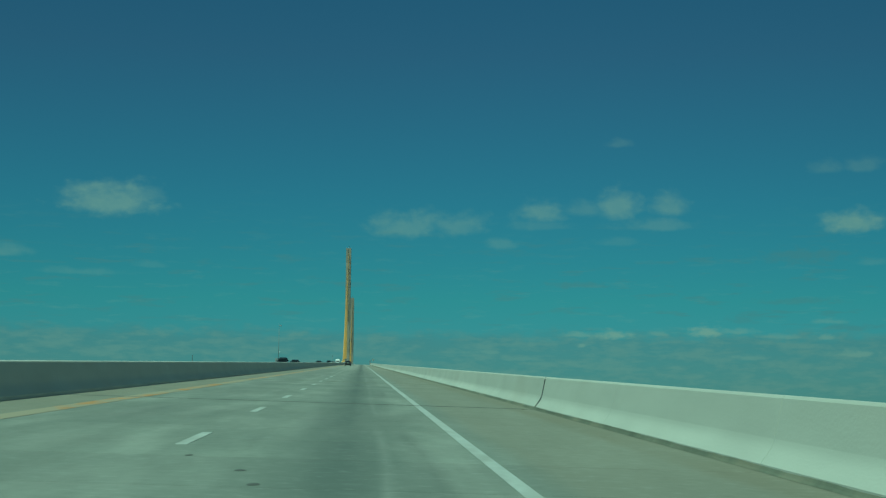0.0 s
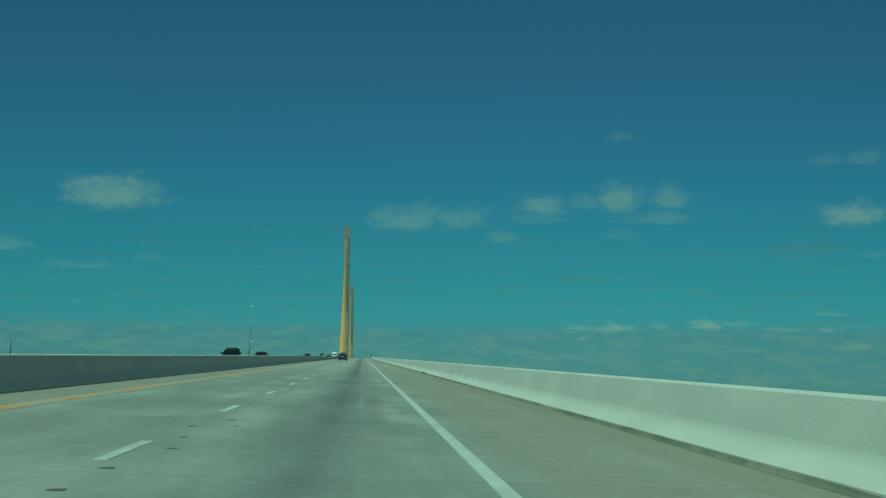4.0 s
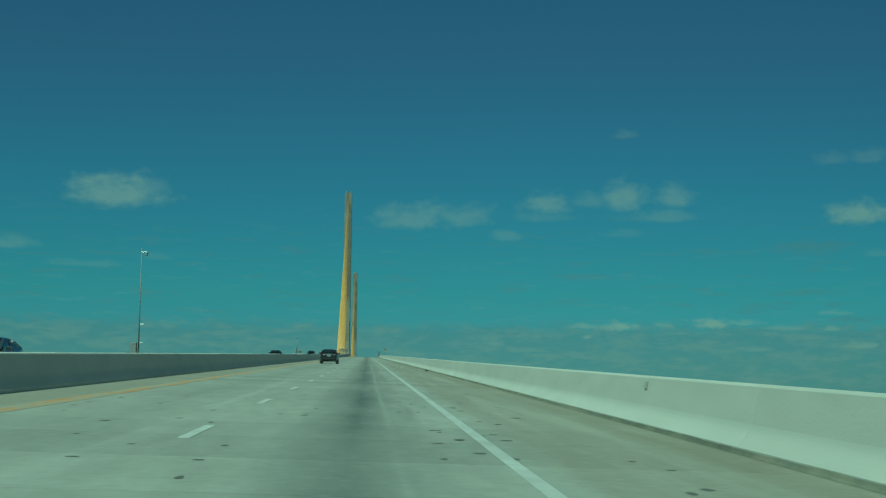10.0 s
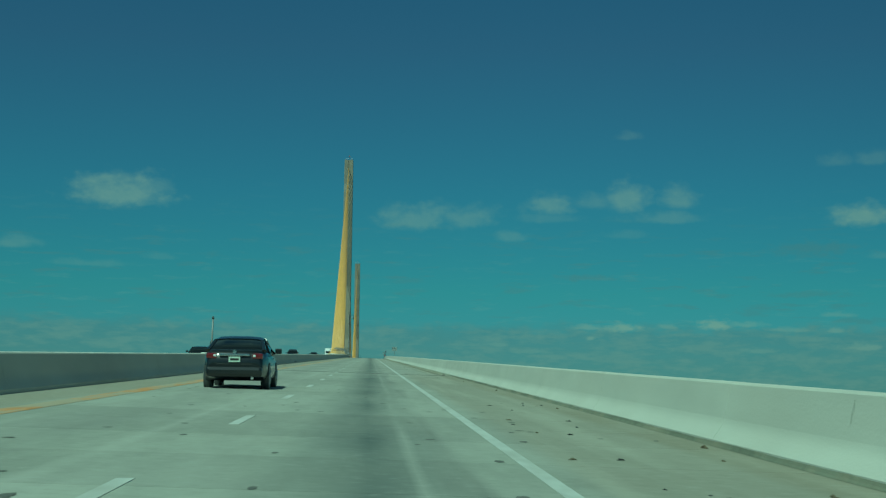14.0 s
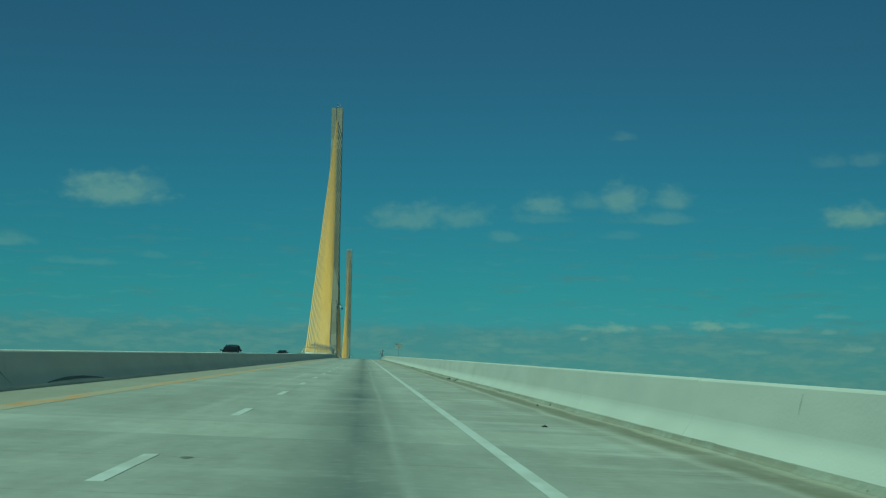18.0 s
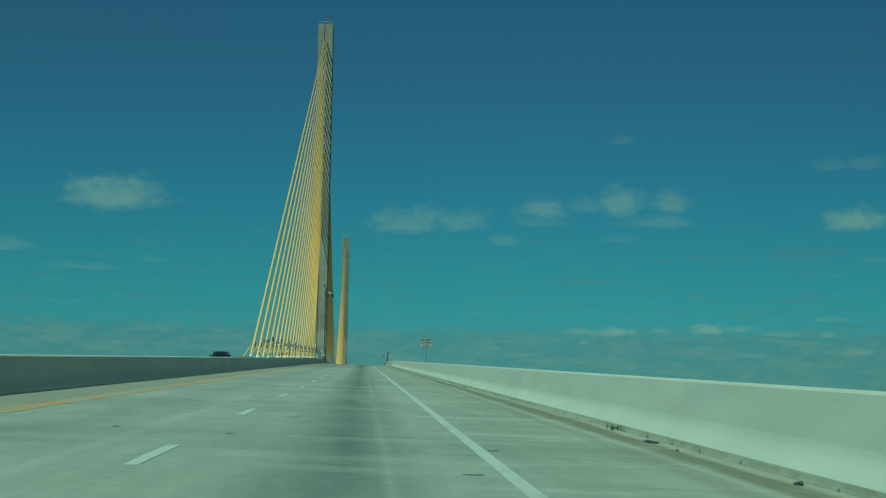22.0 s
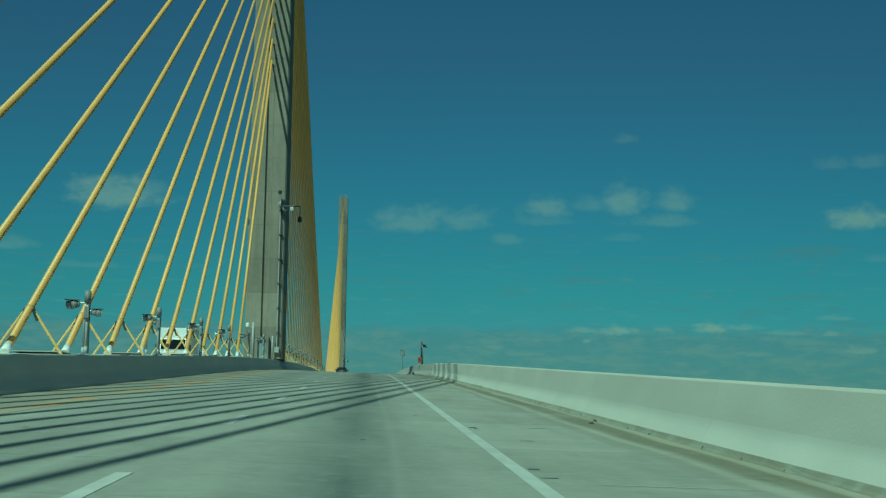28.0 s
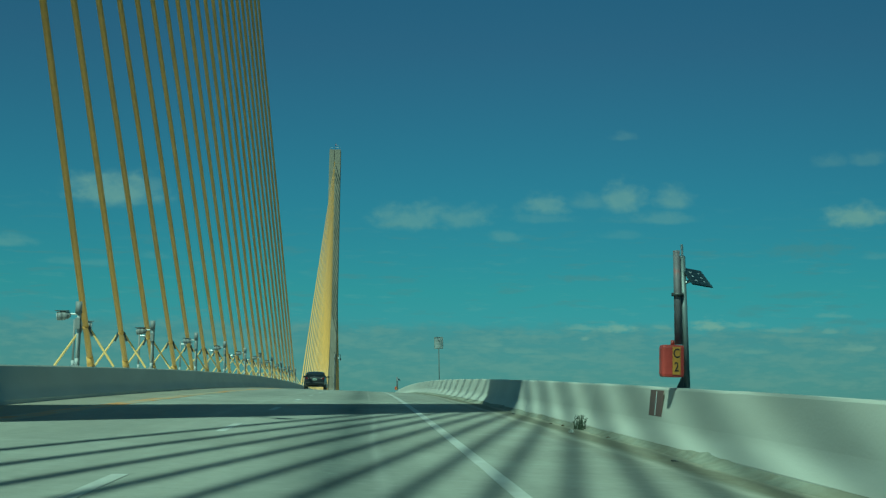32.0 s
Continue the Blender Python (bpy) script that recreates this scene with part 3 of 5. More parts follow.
def tube(bm, a, b, r0, r1=None, seg=12, caps=True):
    a, b, r1 = Vector(a), Vector(b), r0 if r1 is None else r1
    q = (b - a).to_track_quat("Z", "Y")
    rings = []
    for p, r in ((a, r0), (b, r1)):
        rings.append([bm.verts.new(p + q @ Vector((math.cos(i * math.tau / seg) * r, math.sin(i * math.tau / seg) * r, 0))) for i in range(seg)])
    for i in range(seg):
        f = bm.faces.new((rings[0][i], rings[0][(i + 1) % seg], rings[1][(i + 1) % seg], rings[1][i]))
        f.smooth = seg > 8
    if caps:
        bm.faces.new(rings[0][::-1])
        bm.faces.new(rings[1])
    return bm


def extrude(bm, outline, axis, a, b):
    """A closed outline of (u, v), swept from a to b along x, y or z."""
    def put(u, v, w):
        return {"x": (w, u, v), "y": (u, w, v), "z": (u, v, w)}[axis]
    r0 = [bm.verts.new(put(u, v, a)) for u, v in outline]
    r1 = [bm.verts.new(put(u, v, b)) for u, v in outline]
    k = len(outline)
    for i in range(k):
        bm.faces.new((r0[i], r0[(i + 1) % k], r1[(i + 1) % k], r1[i]))
    bm.faces.new(r0[::-1])
    bm.faces.new(r1)
    bmesh.ops.recalc_face_normals(bm, faces=bm.faces)
    return bm


def mesh_of(name, bm, mat):
    me = bpy.data.meshes.new(name)
    bm.to_mesh(me)
    bm.free()
    me.materials.append(mat)
    return me


def part(name, bm, mat, parent, label=""):
    ob = new(name, mesh_of(name, bm, mat) if isinstance(bm, bmesh.types.BMesh) else bm)
    ob.parent = parent
    return tagged(ob, label)


def thing(name, m, label, category, group="", kind=""):
    ob = new(name)
    ob.empty_display_size = 0.3
    ob.matrix_basis = m
    return tagged(ob, label, category, group, kind)


def piece(name, me, parent, m):
    ob = new(name, me)
    ob.parent = parent
    ob.matrix_basis = m
    return ob


def sweep(name, outline, y0, y1, step, mat, lift=0.0, closed=True):
    """A mesh with one cross-section of (x, height) that follows the road's profile."""
    ys = list(np.arange(y0, y1, step)) + [y1]
    verts, faces, k = [], [], len(outline)
    for y in ys:
        for x, z in outline:
            verts.append((x, y, road_z(y) + z + lift))
    for j in range(len(ys) - 1):
        for i in range(k if closed else k - 1):
            a, b = j * k + i, j * k + (i + 1) % k
            faces.append((a, b, b + k, a + k))
    if closed:
        faces += [tuple(range(k))[::-1], tuple(range((len(ys) - 1) * k, len(ys) * k))]
    me = bpy.data.meshes.new(name)
    me.from_pydata(verts, [], faces)
    me.materials.append(mat)
    return me


def lettering(text, size, mat, parent, m, name="lettering"):
    cu = bpy.data.curves.new(name, "FONT")
    cu.body, cu.size, cu.align_x, cu.align_y, cu.extrude = text, size, "CENTER", "CENTER", 0.002
    cu.offset = 0.006 * size
    tmp = bpy.data.objects.new(name, cu)
    me = bpy.data.meshes.new_from_object(tmp)
    bpy.data.objects.remove(tmp)
    me.materials.clear()
    me.materials.append(mat)
    ob = new(name, me)
    ob.parent = parent
    ob.matrix_basis = m
    return ob


# ---- the large structure ----
Y0, Y1 = -960.0, 640.0
bm = bmesh.new()
bmesh.ops.create_circle(bm, cap_ends=True, radius=7000, segments=96)
water = tagged(new("water", mesh_of("water", bm, WATER)), "dark green-blue open sea under the bridge", "sea", kind="structure")


def other(x):
    return 2 * MID - x


def fall(x):
    return CROSSFALL * (x if x > MID else other(x))


# box girder under both roadways
deck_out = [(TOE_X + 0.55, fall(TOE_X) - 0.27), (TOE_X + 0.55, fall(TOE_X) - 0.6), (1.0, -1.2), (-3.0, -4.6), (other(-3.0), -4.6), (other(1.0), -1.2),
            (other(TOE_X) - 0.55, fall(TOE_X) - 0.6), (other(TOE_X) - 0.55, fall(TOE_X) - 0.27), (MID, fall(MID) - 0.27)]
deck = tagged(new("bridge_deck", sweep("bridge_deck", deck_out, Y0, Y1, 7.3, UNDER)), "grey concrete box girder carrying both roadways", "bridge deck", kind="structure")

# far roadway and the raised median
far_out = [(other(WALL_X), fall(WALL_X) - 0.25), (other(WALL_X), fall(WALL_X)), (other(TOE_X), fall(TOE_X)), (other(TOE_X), fall(TOE_X) - 0.25)]
tagged(new("far_roadway", sweep("far_roadway", far_out, Y0, Y1, 7.3, ROAD)), "worn grey concrete roadway of the opposite direction", "road", kind="structure")
med_w = MID - WALL_X
med_out = [(WALL_X - 0.47, fall(WALL_X) - 0.2), (WALL_X - 0.47, fall(WALL_X) + 0.855), (other(WALL_X - 0.47), fall(WALL_X) + 0.855), (other(WALL_X - 0.47), fall(WALL_X) - 0.2)]
tagged(new("median_platform", sweep("median_platform", med_out, Y0, Y1, 7.3, CURB)), "pale concrete platform between the two median walls", "median", kind="structure")
PLAT = fall(WALL_X) + 0.855


def median(y, dx=0.0, up=0.0):
    return Matrix.Translation((MID + dx, y, road_z(y) + PLAT + up))


# ---- pylons ----
def pylon(y, detail):
    base = road_z(y)
    top = road_z(0) + 70.9 - base
    th = thing("bridge_pylon", Matrix.Translation((STAY_X, y, base)), "tall tapering grey concrete pylon with a recessed face for the stays", "pylon", "bridge pylons")
    cap = top - (0.65 if y < 100 else -0.1)
    rings, bm = [], bmesh.new()
    for z, w, d in ((-base - 3, 4.2, 5.0), (-6, 2.2, 3.6), (-0.5, 1.02, PYLON_D), (PLAT + 0.008, 1.02, PYLON_D), (PLAT + 0.01, PYLON_W, PYLON_D), (22, PYLON_W, PYLON_D - 0.25), (cap, PYLON_W - 0.12, PYLON_D - 0.75)):
        s, r = 0.27, 0.26 if z >= 0 else 0.05
        k = 0.12
        ring = [(-w + k, -d), (-s, -d), (-s + 0.03, -d + r), (s - 0.03, -d + r), (s, -d), (w - k, -d), (w, -d + k), (w, d - k), (w - k, d),
                (s, d), (s - 0.03, d - r), (-s + 0.03, d - r), (-s, d), (-w + k, d), (-w, d - k), (-w, -d + k)]
        rings.append([bm.verts.new((x, yy, z)) for x, yy in ring])
    for a, b in zip(rings, rings[1:]):
        for i in range(len(a)):
            bm.faces.new((a[i], a[(i + 1) % len(a)], b[(i + 1) % len(a)], b[i]))
    bm.faces.new(rings[-1])
    bm.faces.new(rings[0][::-1])
    bmesh.ops.recalc_face_normals(bm, faces=bm.faces)
    part("shaft", bm, PYLON, th)
    # added strips along the groove; their pale colour paints its sunlit edge
    lit_strip = bmesh.new()
    for sgn in (-1, 1):
        lower, upper = sgn * (PYLON_D - 0.01), sgn * (PYLON_D - 0.76)
        a, b = [[lit_strip.verts.new((x, y0 + sgn * out, z)) for x, out in ((0.285, -0.05), (0.285, 0.03), (0.335, 0.03), (0.335, -0.05))] for z, y0 in ((PLAT + 0.02, lower), (cap - 0.4, upper))]
        for i in range(4):
            lit_strip.faces.new((a[i], a[(i + 1) % 4], b[(i + 1) % 4], b[i]))
        lit_strip.faces.new(a[::-1])
        lit_strip.faces.new(b)
    bmesh.ops.recalc_face_normals(lit_strip, faces=lit_strip.faces)
    part("lit_strip", lit_strip, LIT_EDGE, th, "thin strip added as the groove's sunlit edge, painted paler")
    # davit, rods and beacon on top
    bm = tube(bmesh.new(), (0.75, 0, cap), (0.78, 0, cap + 1.35), 0.045, 0.04, 8)
    tube(bm, (0.78, 0, cap + 1.33), (0.05, 0, cap + 1.95), 0.04, 0.035, 8)
    part("davit", bm, GALV, th, "bent steel davit on the top")
    part("mast", tube(bmesh.new(), (0.05, 0, cap), (0.05, 0, cap + 2.2), 0.045, 0.03, 8), DARK_STEEL, th)
    for sx in (-1, 1):
        for sy in (-1, 1):
            part("lightning_rod", tube(bmesh.new(), (sx * 1.3, sy * 1.9, cap), (sx * 1.3, sy * 1.9, cap + 0.75), 0.025, seg=6), GALV, th)
    bm = bmesh.new()
    for sx in (-1, 1):
        tube(bm, (sx * 1.3, -1.9, cap + 0.6), (sx * 1.3, 1.9, cap + 0.6), 0.018, seg=6)
        tube(bm, (-1.3, sx * 1.9, cap + 0.6), (1.3, sx * 1.9, cap + 0.6), 0.018, seg=6)
    part("guard_wire", bm, GALV, th)
    bm = tube(bmesh.new(), (0.05, 0, cap + 1.45), (0.05, 0, cap + 1.75), 0.16, 0.12, 12)
    part("beacon", bm, RED, th, "red aircraft beacon")
    z0 = PLAT
    # door in its surround
    bm = bmesh.new()
    f = -PYLON_D - 0.55
    box(bm, -0.66, -0.44, f, -PYLON_D + 0.05, z0, z0 + 1.65, 0.012)
    box(bm, 0.30, 0.52, f, -PYLON_D + 0.05, z0, z0 + 1.65, 0.012)
    box(bm, -0.67, 0.53, f - 0.01, -PYLON_D + 0.05, z0 + 1.653, z0 + 1.92, 0.012)
    part("door_surround", bm, PYLON, th, "projecting concrete door surround")
    door = part("access_door", box(bmesh.new(), -0.44, 0.30, -PYLON_D - 0.32, -PYLON_D - 0.27, z0, z0 + 1.65, 0.008), DOOR, th, "closed grey-blue steel door")
    part("door_handle", box(bmesh.new(), 0.16, 0.22, -PYLON_D - 0.38, -PYLON_D - 0.32, z0 + 0.6, z0 + 0.85, 0.01), CHROME, door)
    part("conduit", tube(bmesh.new(), (1.22, -PYLON_D - 0.1, z0 + 1.0), (1.2, -PYLON_D - 0.02, 15.5), 0.05, seg=8), GREY_PAINT, th)
    part("conduit", tube(bmesh.new(), (1.36, -PYLON_D - 0.1, z0 + 1.0), (1.34, -PYLON_D - 0.02, 14.5), 0.03, seg=8), DARK_STEEL, th)
    for i in range(6):
        part("pipe_clamp", box(bmesh.new(), 1.1, 1.45, -PYLON_D - 0.18, -PYLON_D + 0.1, 3.2 + 2.2 * i, 3.3 + 2.2 * i), DARK_STEEL, th)
    part("junction_box", box(bmesh.new(), 1.0, 1.42, -PYLON_D - 0.3, -PYLON_D - 0.02, z0 + 0.55, z0 + 1.05, 0.02), GREY_PAINT, th)
    part("post", tube(bmesh.new(), (0.85, -PYLON_D - 0.5, z0), (0.85, -PYLON_D - 0.5, z0 + 2.0), 0.07, seg=10), GREY_PAINT, th)
    # camera bracket high on the corner
    bm = bmesh.new()
    tube(bm, (1.1, -PYLON_D - 0.1, 14.6), (2.45, -PYLON_D - 0.45, 14.6), 0.05, seg=8)
    tube(bm, (1.2, -PYLON_D - 0.15, 13.9), (2.2, -PYLON_D - 0.38, 14.5), 0.04, seg=8)
    part("bracket", bm, DARK_STEEL, th)
    for cx, cz, mat in ((1.15, 15.8, DARK_STEEL), (1.15, 14.7, GREY_PAINT), (2.25, 14.3, BOOT)):
        bm = box(bmesh.new(), cx - 0.14, cx + 0.14, -PYLON_D - 0.75, -PYLON_D - 0.35, cz - 0.17, cz + 0.17, 0.05)
        tube(bm, (cx, -PYLON_D - 0.75, cz), (cx, -PYLON_D - 0.85, cz - 0.03), 0.12, 0.13)
        part("traffic_camera", bm, mat, th)
    bm = tube(bmesh.new(), (2.67, 2.5, 14.5), (2.67, 2.5, 14.35), 0.08, 0.2, 14)
    tube(bm, (2.67, 2.5, 14.35), (2.67, 2.5, 13.95), 0.2, 0.17, 14)
    arm = tube(bmesh.new(), (1.45, 2.3, 15.4), (2.67, 2.5, 15.45), 0.05, seg=8)
    tube(arm, (2.67, 2.5, 15.47), (2.67, 2.5, 14.45), 0.035, seg=8)
    part("lamp_arm", arm, DARK_STEEL, th)
    part("hanging_lamp", bm, DARK_STEEL, th, "dark lantern hanging from a bracket")
    bm = box(bmesh.new(), -1.80, -1.64, -PYLON_D - 0.1, -PYLON_D + 0.25, 13.3, 13.55, 0.05)
    part("traffic_camera", bm, BOOT, th)
    return top


TOP = 0
for py in (PYLON_Y, PYLON_Y + SPAN):
    TOP = pylon(py, True)


# ---- stays ----
def stay(py, side, k):
    """One stay, from the median to the pylon's face; side -1 is the side span, +1 the main span."""
    y = py + side * ((28.4 if side < 0 else 27.8) + 7.315 * k + (0.12 * (k - 17) if k > 17 else 0))
    foot = Vector((STAY_X, y, road_z(y) + PLAT))
    zk = road_z(py) + 28.0 + (TOP - 3.6 - 28.0) * k / 20
    head = Vector((STAY_X, py + side * (PYLON_D - 0.35), zk))
    run = head - foot
    th = thing("stay_cable", Matrix.Translation(foot), "yellow-painted steel stay with braced foot on the median", "bridge cable", "yellow stays of the bridge")
    u = run.normalized()
    part("pipe", tube(bmesh.new(), u * 0.35, run, 0.105, seg=12), STAY, th)
    boot = bmesh.new()
    tube(boot, (0, 0, 0), u * 0.50, 0.142, 0.114, 12)
    part("boot", boot, BOOT if side < 0 else STAY, th, "white cone at the foot" if side < 0 else "")
    grip = u * (1.32 / u.z)
    part("collar", tube(bmesh.new(), grip - u * 0.05, grip + u * 0.05, 0.116, seg=12), STAY, th)
    for sx in (-1, 1):
        end = Vector((sx * 0.98, grip.y, 0.0))
        part("brace", tube(bmesh.new(), grip + Vector((sx * 0.1, 0, 0)), end, 0.040, seg=8), SUNLIT_BRACE, th)
        part("damper", tube(bmesh.new(), grip + Vector((sx * 0.10, 0, 0.02)), grip.lerp(end, 0.24), 0.05, seg=8), DARK_STEEL, th)


for py in (PYLON_Y, PYLON_Y + SPAN):
    for side in (-1, 1):
        for k in range(21):
            stay(py, side, k)


# ---- median equipment ----
def flood_pole(y, dx, side, drum):
    """A slim pole with a floodlight on an arm that points to one side; those beside this roadway carry a drum on top."""
    th = thing("floodlight_pole", median(y, dx), "slim grey steel pole with floodlight arm" + (" and a drum on top" if drum else ""), "light pole", "floodlight poles between the stays")
    part("pole", tube(bmesh.new(), (0, 0, 0), (0, 0, 1.66), 0.045, 0.04, 10), GREY_PAINT if drum else LAMP_GREY, th)
    part("base_plate", box(bmesh.new(), -0.12, 0.12, -0.12, 0.12, 0, 0.025), GALV, th)
    if drum:
        part("drum", tube(bmesh.new(), (0, 0, 1.55), (0, 0, 1.89), 0.10, seg=16), LAMP_GREY, th, "grey drum")
        part("conduit", tube(bmesh.new(), (0.075, -0.06, 0), (0.075, -0.06, 1.6), 0.022, seg=6), DARK_STEEL, th)
        part("ballast_box", box(bmesh.new(), -0.07, 0.07, -0.13, -0.04, 1.08, 1.42, 0.015), LAMP_GREY, th)
    part("sleeve", tube(bmesh.new(), (0, 0, 0), (0, 0, 0.24), 0.062, seg=12), GREY_PAINT, th, "pale sleeve at the pole's foot")
    part("arm", tube(bmesh.new(), (0, 0, 1.52), (side * 0.3, -0.03, 1.53), 0.03, seg=8), GALV, th)
    bm = bmesh.new()
    for x0, x1, r0, r1 in ((0.22, 0.28, 0.05, 0.10), (0.28, 0.44, 0.10, 0.135), (0.44, 0.60, 0.135, 0.125)):
        tube(bm, (side * x0, -0.03, 1.52 - 0.12 * x0), (side * x1, -0.04, 1.52 - 0.12 * x1), r0, r1, 14)
    lamp = part("floodlight", bm, LAMP_GREY, th, "round grey floodlight")
    part("lens", tube(bmesh.new(), (side * 0.601, -0.04, 1.448), (side * 0.612, -0.04, 1.447), 0.115, 0.11, 14), LENS, lamp)
    part("visor", box(bmesh.new(), min(side * 0.26, side * 0.66), max(side * 0.26, side * 0.66), -0.16, 0.10, 1.60, 1.618, 0.006), DARK_STEEL, th, "flat dark bar over the lamp")
    part("visor_stay", tube(bmesh.new(), (side * 0.4, -0.03, 1.58), (side * 0.4, -0.03, 1.605), 0.012, seg=6), DARK_STEEL, th)


flood_pole(-25.0, 1.04, -1, True)
for i in range(10):
    flood_pole(-36.75 - 14.63 * i, 0.85, -1, True)
for i in range(9):
    flood_pole(-42.8 - 14.63 * i, -0.9, 1, False)
for i in range(10):
    flood_pole(13.2 + 14.63 * i, 0.95, -1, True)
    flood_pole(21.9 + 14.63 * i, -0.9, 1, False)


def dome_pole(y):
    th = thing("dome_camera_pole", median(y, -0.12), "thick pale grey pole with a white dome camera on an arm", "camera pole")
    part("pole", tube(bmesh.new(), (0, 0, 0), (0, 0, 2.98), 0.10, 0.095, 14), GREY_PAINT, th)
    part("base_plate", box(bmesh.new(), -0.2, 0.2, -0.2, 0.2, 0, 0.03), GALV, th)
    part("arm", tube(bmesh.new(), (0, 0, 2.56), (-0.46, -0.02, 2.57), 0.032, seg=8), GREY_PAINT, th)
    bm = tube(bmesh.new(), (-0.46, -0.02, 2.55), (-0.46, -0.02, 2.68), 0.13, 0.15, 14)
    bmesh.ops.create_uvsphere(bm, u_segments=16, v_segments=10, radius=0.165, matrix=Matrix.Translation((-0.46, -0.02, 2.76)))
    part("dome", bm, BOOT, th, "white dome camera")
    part("conduit", tube(bmesh.new(), (0.11, -0.06, 0), (0.11, -0.06, 2.5), 0.02, seg=6), DARK_STEEL, th)


dome_pole(-20.8)


def anchor_slab(y):
    th = thing("anchor_cover", median(y - 0.5, -0.62), "thin pale cover slab beside a stay's foot", "cover slab", "cover slabs on the median")
    part("slab", box(bmesh.new(), -0.75, 0.72, -0.7, 0.7, 0.03, 0.062, 0.01), UNDER, th)
    for sx in (-0.6, 0.6):
        part("bearer", box(bmesh.new(), sx - 0.06, sx + 0.06, -0.55, 0.55, 0, 0.03), DARK_STEEL, th)


for k in range(0, 21, 2):
    anchor_slab(PYLON_Y - 28.4 - 7.315 * k)


def camera_pole(y):
    th = thing("camera_pole", Matrix.Translation(spot(other(TOE_X) - 0.45, y, PAR_H - 0.05)), "tall slim grey steel pole with a dome camera at its top", "camera pole")
    part("pole", tube(bmesh.new(), (0, 0, 0), (0, 0, 10.9), 0.075, 0.045, 12), LAMP_GREY, th)
    part("base_plate", box(bmesh.new(), -0.22, 0.22, -0.22, 0.22, 0, 0.05), GALV, th)
    part("top_arm", tube(bmesh.new(), (0, 0, 10.5), (0.5, 0, 10.55), 0.045, seg=8), GALV, th)
    bm = tube(bmesh.new(), (0.5, 0, 10.6), (0.5, 0, 10.3), 0.13, 0.18)
    bmesh.ops.create_uvsphere(bm, u_segments=12, v_segments=8, radius=0.18, matrix=Matrix.Translation((0.5, 0, 10.28)))
    part("dome_camera", bm, GREY_PAINT, th, "white dome camera")
    part("sensor", box(bmesh.new(), 0.08, 0.45, -0.08, 0.08, 3.0, 3.14, 0.03), BOOT, th)
    part("sensor", box(bmesh.new(), 0.1, 0.42, -0.06, 0.06, 1.15, 1.24, 0.02), BOOT, th)
    cab = part("cabinet", box(bmesh.new(), -0.85, -0.18, -0.4, 0.25, 0.05, 1.2, 0.03), LAMP_GREY, th, "grey metal cabinet at the pole's foot")
    part("cabinet_door", box(bmesh.new(), -0.80, -0.23, -0.425, -0.4, 0.12, 1.12, 0.01), LAMP_GREY, cab)
    part("shelf", box(bmesh.new(), -0.9, 0.2, -0.45, 0.3, -0.06, 0.0, 0.01), GALV, th)


camera_pole(-472.7)


def weather_post(y):
    th = thing("equipment_post", median(y), "grey steel post beside a louvred equipment box", "post")
    part("post", tube(bmesh.new(), (0, 0, 0), (0.04, 0, 2.02), 0.06, 0.045, 10), LAMP_GREY, th)
    part("cap", tube(bmesh.new(), (0.04, 0, 1.97), (0.04, 0, 2.12), 0.075, 0.04, 10), DARK_STEEL, th)
    part("brace", tube(bmesh.new(), (-0.16, 0, 0), (-0.02, 0, 0.75), 0.035, seg=8), DARK_STEEL, th)
    part("plinth", box(bmesh.new(), -0.55, 0.75, -0.25, 0.3, 0, 0.05, 0.01), CURB, th)
    bx = part("equipment_box", box(bmesh.new(), 0.15, 0.66, -0.15, 0.2, 0.05, 0.50, 0.015), LAMP_GREY, th)
    for i in range(4):
        part("louvre", box(bmesh.new(), 0.20 + 0.11 * i, 0.26 + 0.11 * i, -0.17, -0.15, 0.1, 0.42, 0.005), DARK_STEEL, bx)


weather_post(-433.3)
post = thing("marker_post", Matrix.Translation(spot(other(TOE_X) - 0.38, -678.6, PAR_H - 0.06)), "short dark steel post on the far parapet", "post")
part("rod", tube(bmesh.new(), (0, 0, 0), (0.02, 0, 1.05), 0.038, 0.032, 10), DARK_STEEL, post)
part("base_plate", box(bmesh.new(), -0.09, 0.09, -0.09, 0.09, 0, 0.02, 0.004), GALV, post)


# ---- signs and call boxes on the parapet ----
def parapet(y):
    return spot(TOE_X + 0.36, y).z


